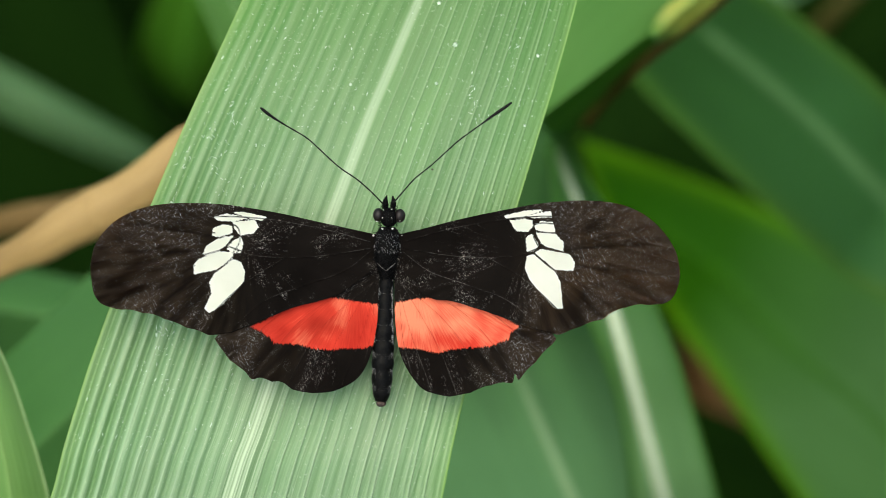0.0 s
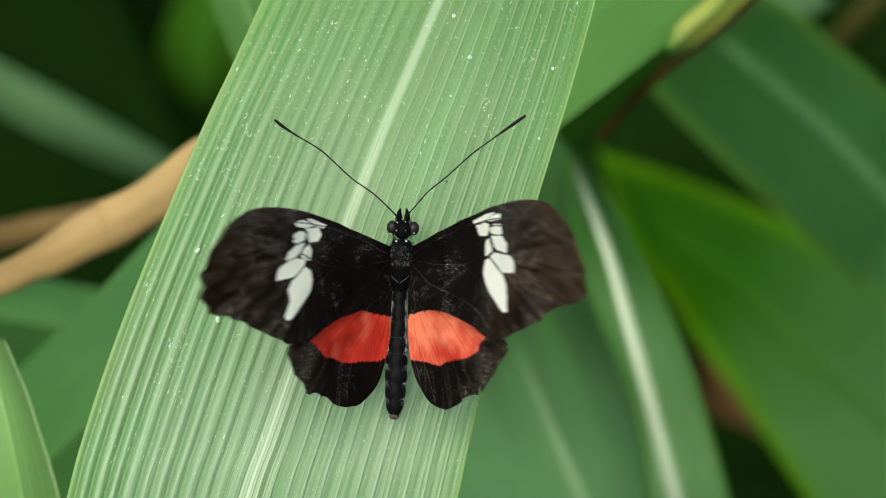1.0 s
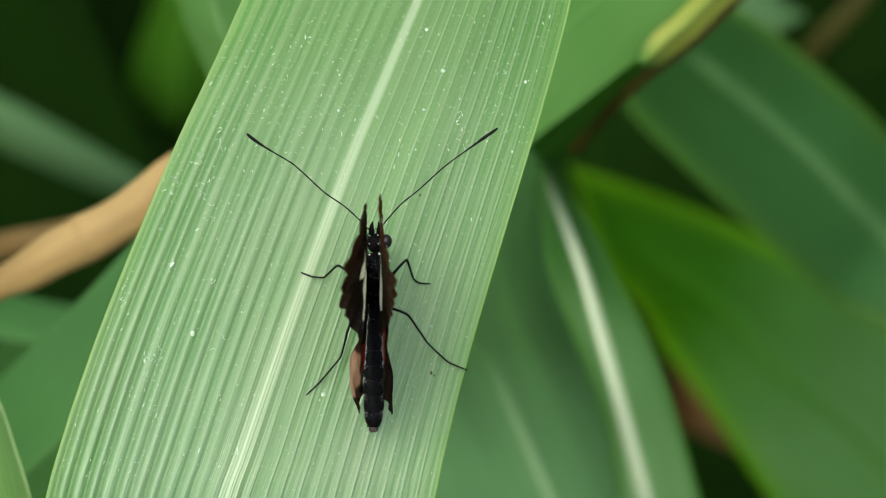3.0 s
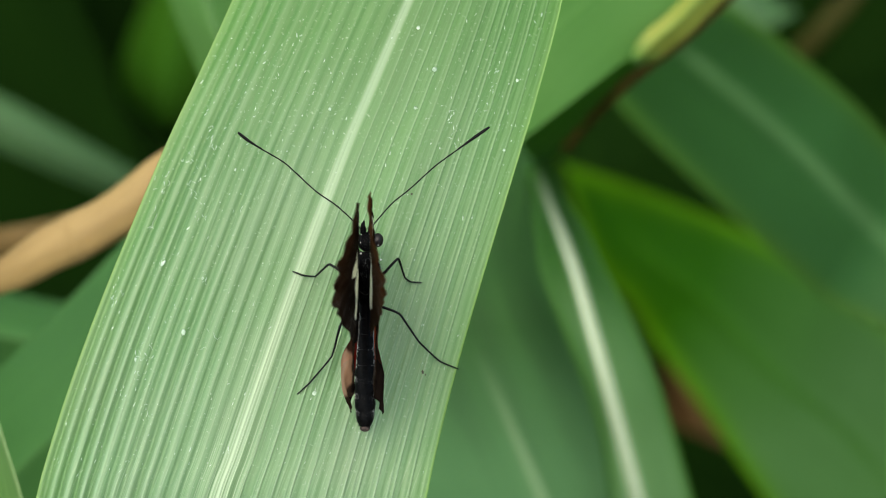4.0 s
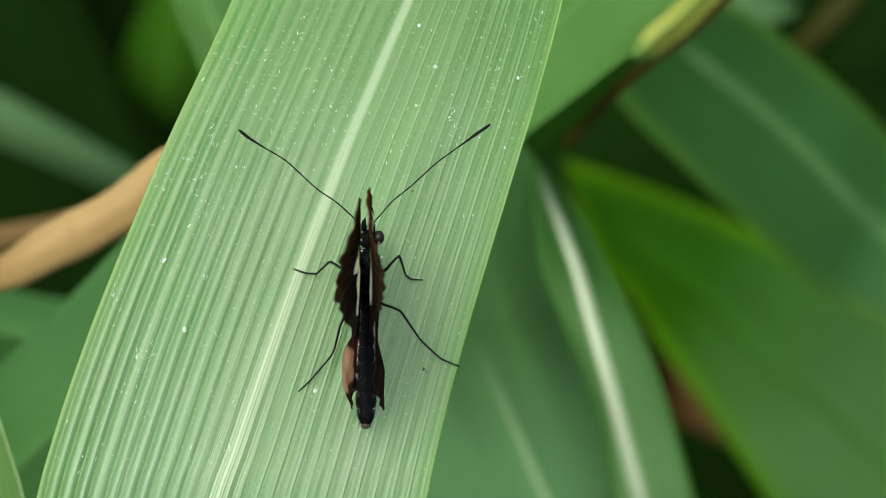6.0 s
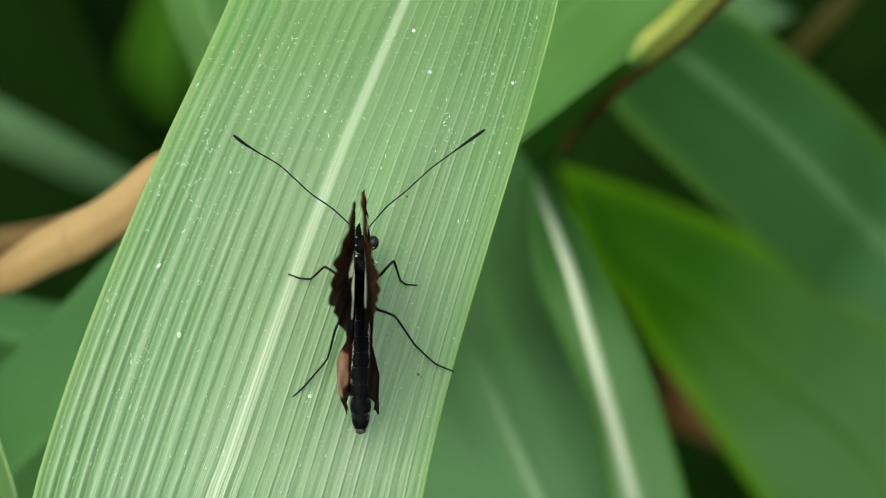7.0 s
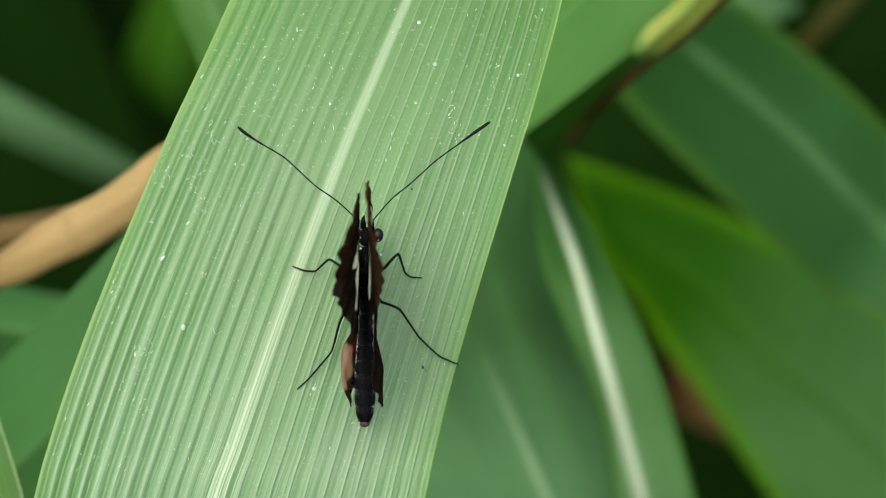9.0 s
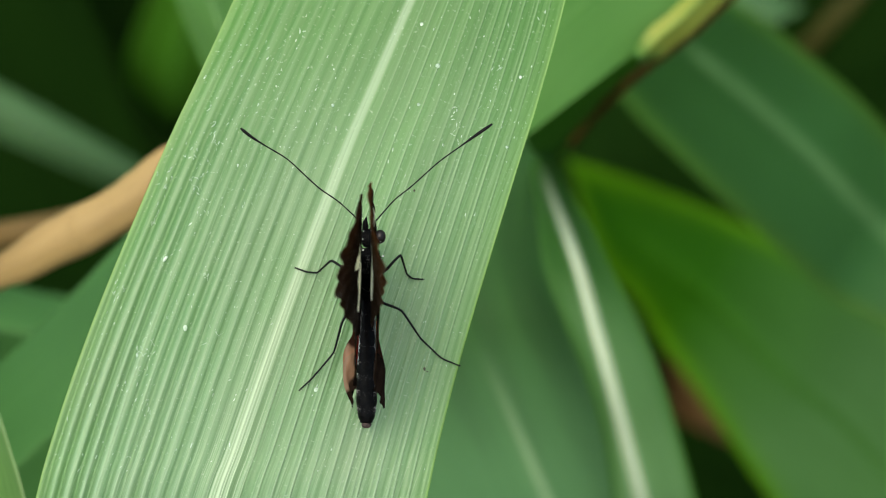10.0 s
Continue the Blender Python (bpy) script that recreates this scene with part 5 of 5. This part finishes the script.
for cx, cy, count, spread in ((-26.95, 17.01, 14, 0.9), (-29.48, 14.49, 14, 1.1), (-32.72, 11.96, 16, 1.3), (-28.75, 10.88, 16, 1.8), (-33.08, 1.51, 10, 0.6), (-27.67, -1.01, 8, 0.8),
                              (-39.20, -2.81, 14, 1.4), (-35.60, -11.46, 18, 1.2), (-38.48, -15.06, 12, 1.2), (4.04, 19.89, 12, 1.6), (9.08, 23.85, 12, 1.8), (-34.88, -17.94, 8, 1.0)):
    for _ in range(count):
        a = rng.normal(0, spread, 2)
        spots.append((cx + 0.45 * a[0], cy + a[1], rng.uniform(0.025, 0.06), rng.uniform(1.0, 7)))


def scratches():
    """Dry, curled scratches on the leaf: short bent threads, lying on it in loose groups."""
    rng = np.random.default_rng(77)
    pieces = []
    for cx, cy, count, spread in ((-26.8, 16.2, 3, 0.7), (-27.9, 13.0, 4, 1.0), (-29.6, 11.2, 5, 1.0), (-33.4, 11.0, 5, 1.1), (-34.8, 6.0, 5, 1.0), (-32.4, 0.6, 4, 0.8), (-27.0, -8.6, 4, 1.0),
                                  (-36.2, -10.2, 5, 1.2), (-39.6, -3.0, 3, 0.8), (-35.6, -14.8, 4, 1.4), (-23.6, 8.6, 3, 1.2), (4.2, 18.6, 4, 1.2), (8.0, 24.0, 4, 1.6), (-1.0, 3.5, 3, 1.4)):
        for _ in range(count):
            p = np.array((cx, cy)) + rng.normal(0, spread, 2) * (0.6, 1.0)
            a = rng.uniform(0, 2 * math.pi) if rng.uniform() < 0.5 else rng.normal(1.2, 0.3)
            bend, line = rng.normal(0, 0.25), []
            for _ in range(int(rng.integers(3, 6))):
                line.append((p[0], p[1], sheet_height(*p) + 0.03))
                p = p + 0.24 * np.array((math.cos(a), math.sin(a)))
                a += bend + rng.normal(0, 0.35)
            w = rng.uniform(0.015, 0.036)
            pieces.append(tube(line, (0.4 * w, w, 1.2 * w, 0.7 * w, 0.3 * w), 5, 0.6))
    v, f = joined(pieces)
    ob = mesh_object("leaf_scratches", v, f, [CRUMB])
    ob.matrix_world = RIG
    return tagged(ob, "pale curled dry scratches on the leaf", "debris", kind="stuff")


scratches()
specks("leaf_specks", "whitish specks and dry scratches on the leaf", spots, CRUMB, 5)
specks("leaf_grit", "few dark grains on the leaf", [(0.07, -12.54, 0.16, 1.6), (-1.37, 10.16, 0.14, 1.0), (0.43, -12.90, 0.1, 1.2)], SOOT, 6)

# ---- undergrowth and soil ----
def undergrowth():
    rng = np.random.default_rng(31)
    verts, faces, across, along = [], [], [], []
    made = 0
    while made < 800:
        c = np.array((rng.uniform(-430, 430), rng.uniform(-300, 390), rng.uniform(-960, -460)))
        if 900 + c[1] * math.sin(radians(40)) + c[2] * math.cos(radians(40)) < 60:
            continue
        made += 1
        ln, wd = rng.uniform(110, 230), rng.uniform(15, 32)
        a = rng.uniform(0, 2 * math.pi)
        d = np.array((math.cos(a), math.sin(a), rng.uniform(-0.5, 0.2)))
        s = np.array((-math.sin(a), math.cos(a), rng.uniform(-0.4, 0.4)))
        start = len(verts)
        for i in range(9):
            t = i / 8 - 0.5
            w = wd * max(0.04, math.sin(math.pi * (i / 8) ** 0.8) ** 0.7)
            for j in (-1, -0.5, 0, 0.5, 1):
                verts.append(c + d * ln * t + s * w * j + np.array((0, 0, -60 * t * t + 5 * abs(j))))
                across.append(j * wd)
                along.append(t * ln)
        faces += grid_faces(9, 5, start=start)
    k = len(verts)
    ob = mesh_object("undergrowth", verts, faces, [LEAF_SHADE], attrs={"across": across, "along": along, "rib": np.zeros(k), "rim": np.zeros(k)})
    ob.matrix_world = RIG
    return tagged(ob, "tangle of green leaves with deep shade put into their colour", "undergrowth", kind="stuff")


def shade_screen():
    """Leaves added all round the clearing to hold back low sky light."""
    rng = np.random.default_rng(41)
    verts, faces, across, along = [], [], [], []
    for _ in range(1300):
        a = rng.uniform(0, 2 * math.pi)
        far = rng.uniform(0.75, 1.6)
        c = np.array((far * math.cos(a), 0.35 + far * math.sin(a), rng.uniform(0.0, 1.0) if math.sin(a) < 0.2 else rng.uniform(0.0, 1.35))) * 1000
        ln, wd = rng.uniform(250, 420), rng.uniform(22, 40)
        b = rng.uniform(0, 2 * math.pi)
        d = np.array((math.cos(b), math.sin(b), 0.0))
        s = np.array((-math.sin(b), math.cos(b), rng.uniform(-0.3, 0.3)))
        start = len(verts)
        for i in range(9):
            t = i / 8
            w = wd * max(0.05, math.sin(math.pi * (0.06 + 0.94 * t) ** 0.8) ** 0.7)
            for j in (-1, 0, 1):
                verts.append(c + d * ln * 0.7 * t + s * w * j + np.array((0, 0, ln * (0.75 * t - 0.65 * t * t) + 6 * abs(j))))
                across.append(j * wd)
                along.append(t * ln)
        faces += grid_faces(9, 3, start=start)
    k = len(verts)
    ob = mesh_object("shade_screen", verts, faces, [LEAF_SHADE], attrs={"across": across, "along": along, "rib": np.zeros(k), "rim": np.zeros(k)})
    return tagged(ob, "added ring of leaves that holds back low sky light", "undergrowth", kind="stuff")


undergrowth()
shade_screen()
g = np.concatenate((-np.geomspace(400, 0.3, 40), np.geomspace(0.3, 400, 40)))
gx, gy = np.meshgrid(g, g, indexing="ij")
gz = np.array([[0.012 * noise.noise((x * 4, y * 4, 0)) if abs(x) + abs(y) < 6 else 0.0 for y in g] for x in g])
ground = mesh_object("ground", np.stack((gx, gy, gz), axis=2).reshape(-1, 3) * 1000, grid_faces(80, 80, flip=True), [SOIL])
tagged(ground, "dark bare soil under the plants", "ground", kind="structure")


# ---- what moves ----
def motions():
    # the wings close: seconds and the lift of the wings in degrees
    lift = ((0.0, 8), (0.1, 13), (0.2, 16), (0.3, 19), (0.4, 23.5), (0.5, 28), (0.6, 32), (0.7, 36), (0.8, 40.5), (0.9, 46), (1.0, 55.5), (1.1, 67),
            (1.2, 78.3), (1.3, 84.5), (1.4, 87.8), (1.5, 88.9), (1.8, 89.7), (2.5, 90.4), (3.0, 90.6), (4.5, 91.1), (5.0, 91.2), (7.0, 91.3), (7.5, 91.3), (10.0, 91.3))
    for ob, side, hind in ((forewing_left, -1, 0), (forewing_right, 1, 0), (hindwing_left, -1, 1), (hindwing_right, 1, 1)):
        rows = []
        for t, a in lift:
            a = a - (np.interp(t, (0, 0.9, 1.1, 1.2, 1.3, 1.5, 2.0), (0, 2.5, 2.5, 4.0, 3.2, 2.2, 1.6)) if hind else 0)
            a = a - side * np.interp(t, (1.0, 1.2, 1.5, 2.5, 4.5), (0, 1.7, 0.3, 0.2, 0.0))  # both lean a little to one side, then to the other
            # the wings also swing forward as they rise, and lean on slowly once they are shut
            if hind:
                tilt = np.interp(t, (0.0, 1.0, 1.2, 1.3, 1.5, 2.5, 5.0, 7.5, 10.0), (0.0, 0.9, 4.4, 5.8, 8.0, 8.5, 8.8, 9.8, 10.0) if side < 0 else (0.0, 0.8, 3.0, 4.1, 4.8, 6.0, 6.4, 7.9, 8.0))
            else:
                tilt = np.interp(t, (0.0, 0.2, 0.5, 1.0, 1.2, 1.3, 1.5, 2.5, 5.0, 7.5, 10.0), (0.0, 2.0, 3.5, 3.5, 4.6, 6.0, 8.2, 8.5, 8.8, 9.8, 10.0) if side < 0 else (0.0, 2.0, 3.5, 3.3, 3.3, 4.2, 4.9, 6.0, 6.4, 7.9, 8.0))
            rows.append((t, pose(side * HINGE[hind] * MM, 0, 0.0009 - 0.0004 * hind, -tilt, 0, 0) @ pose(0, 0, 0, 0, -side * a, 0)))
        walk(ob, rows)
    # the body swings a little as the wings close, the feelers stay
    swing = ((0.0, 0.0), (1.0, 0.0), (1.5, 0.9), (2.0, 1.8), (10.0, 1.8))
    walk(butterfly, [(t, BUTTERFLY @ pose(0, 0, 0, 0, 0, a)) for t, a in swing])
    for ob, root in ((antenna_left, socket_left), (antenna_right, socket_right)):
        walk(ob, [(t, pose(*(root * MM), 0, 0, -a)) for t, a in swing])


motions()
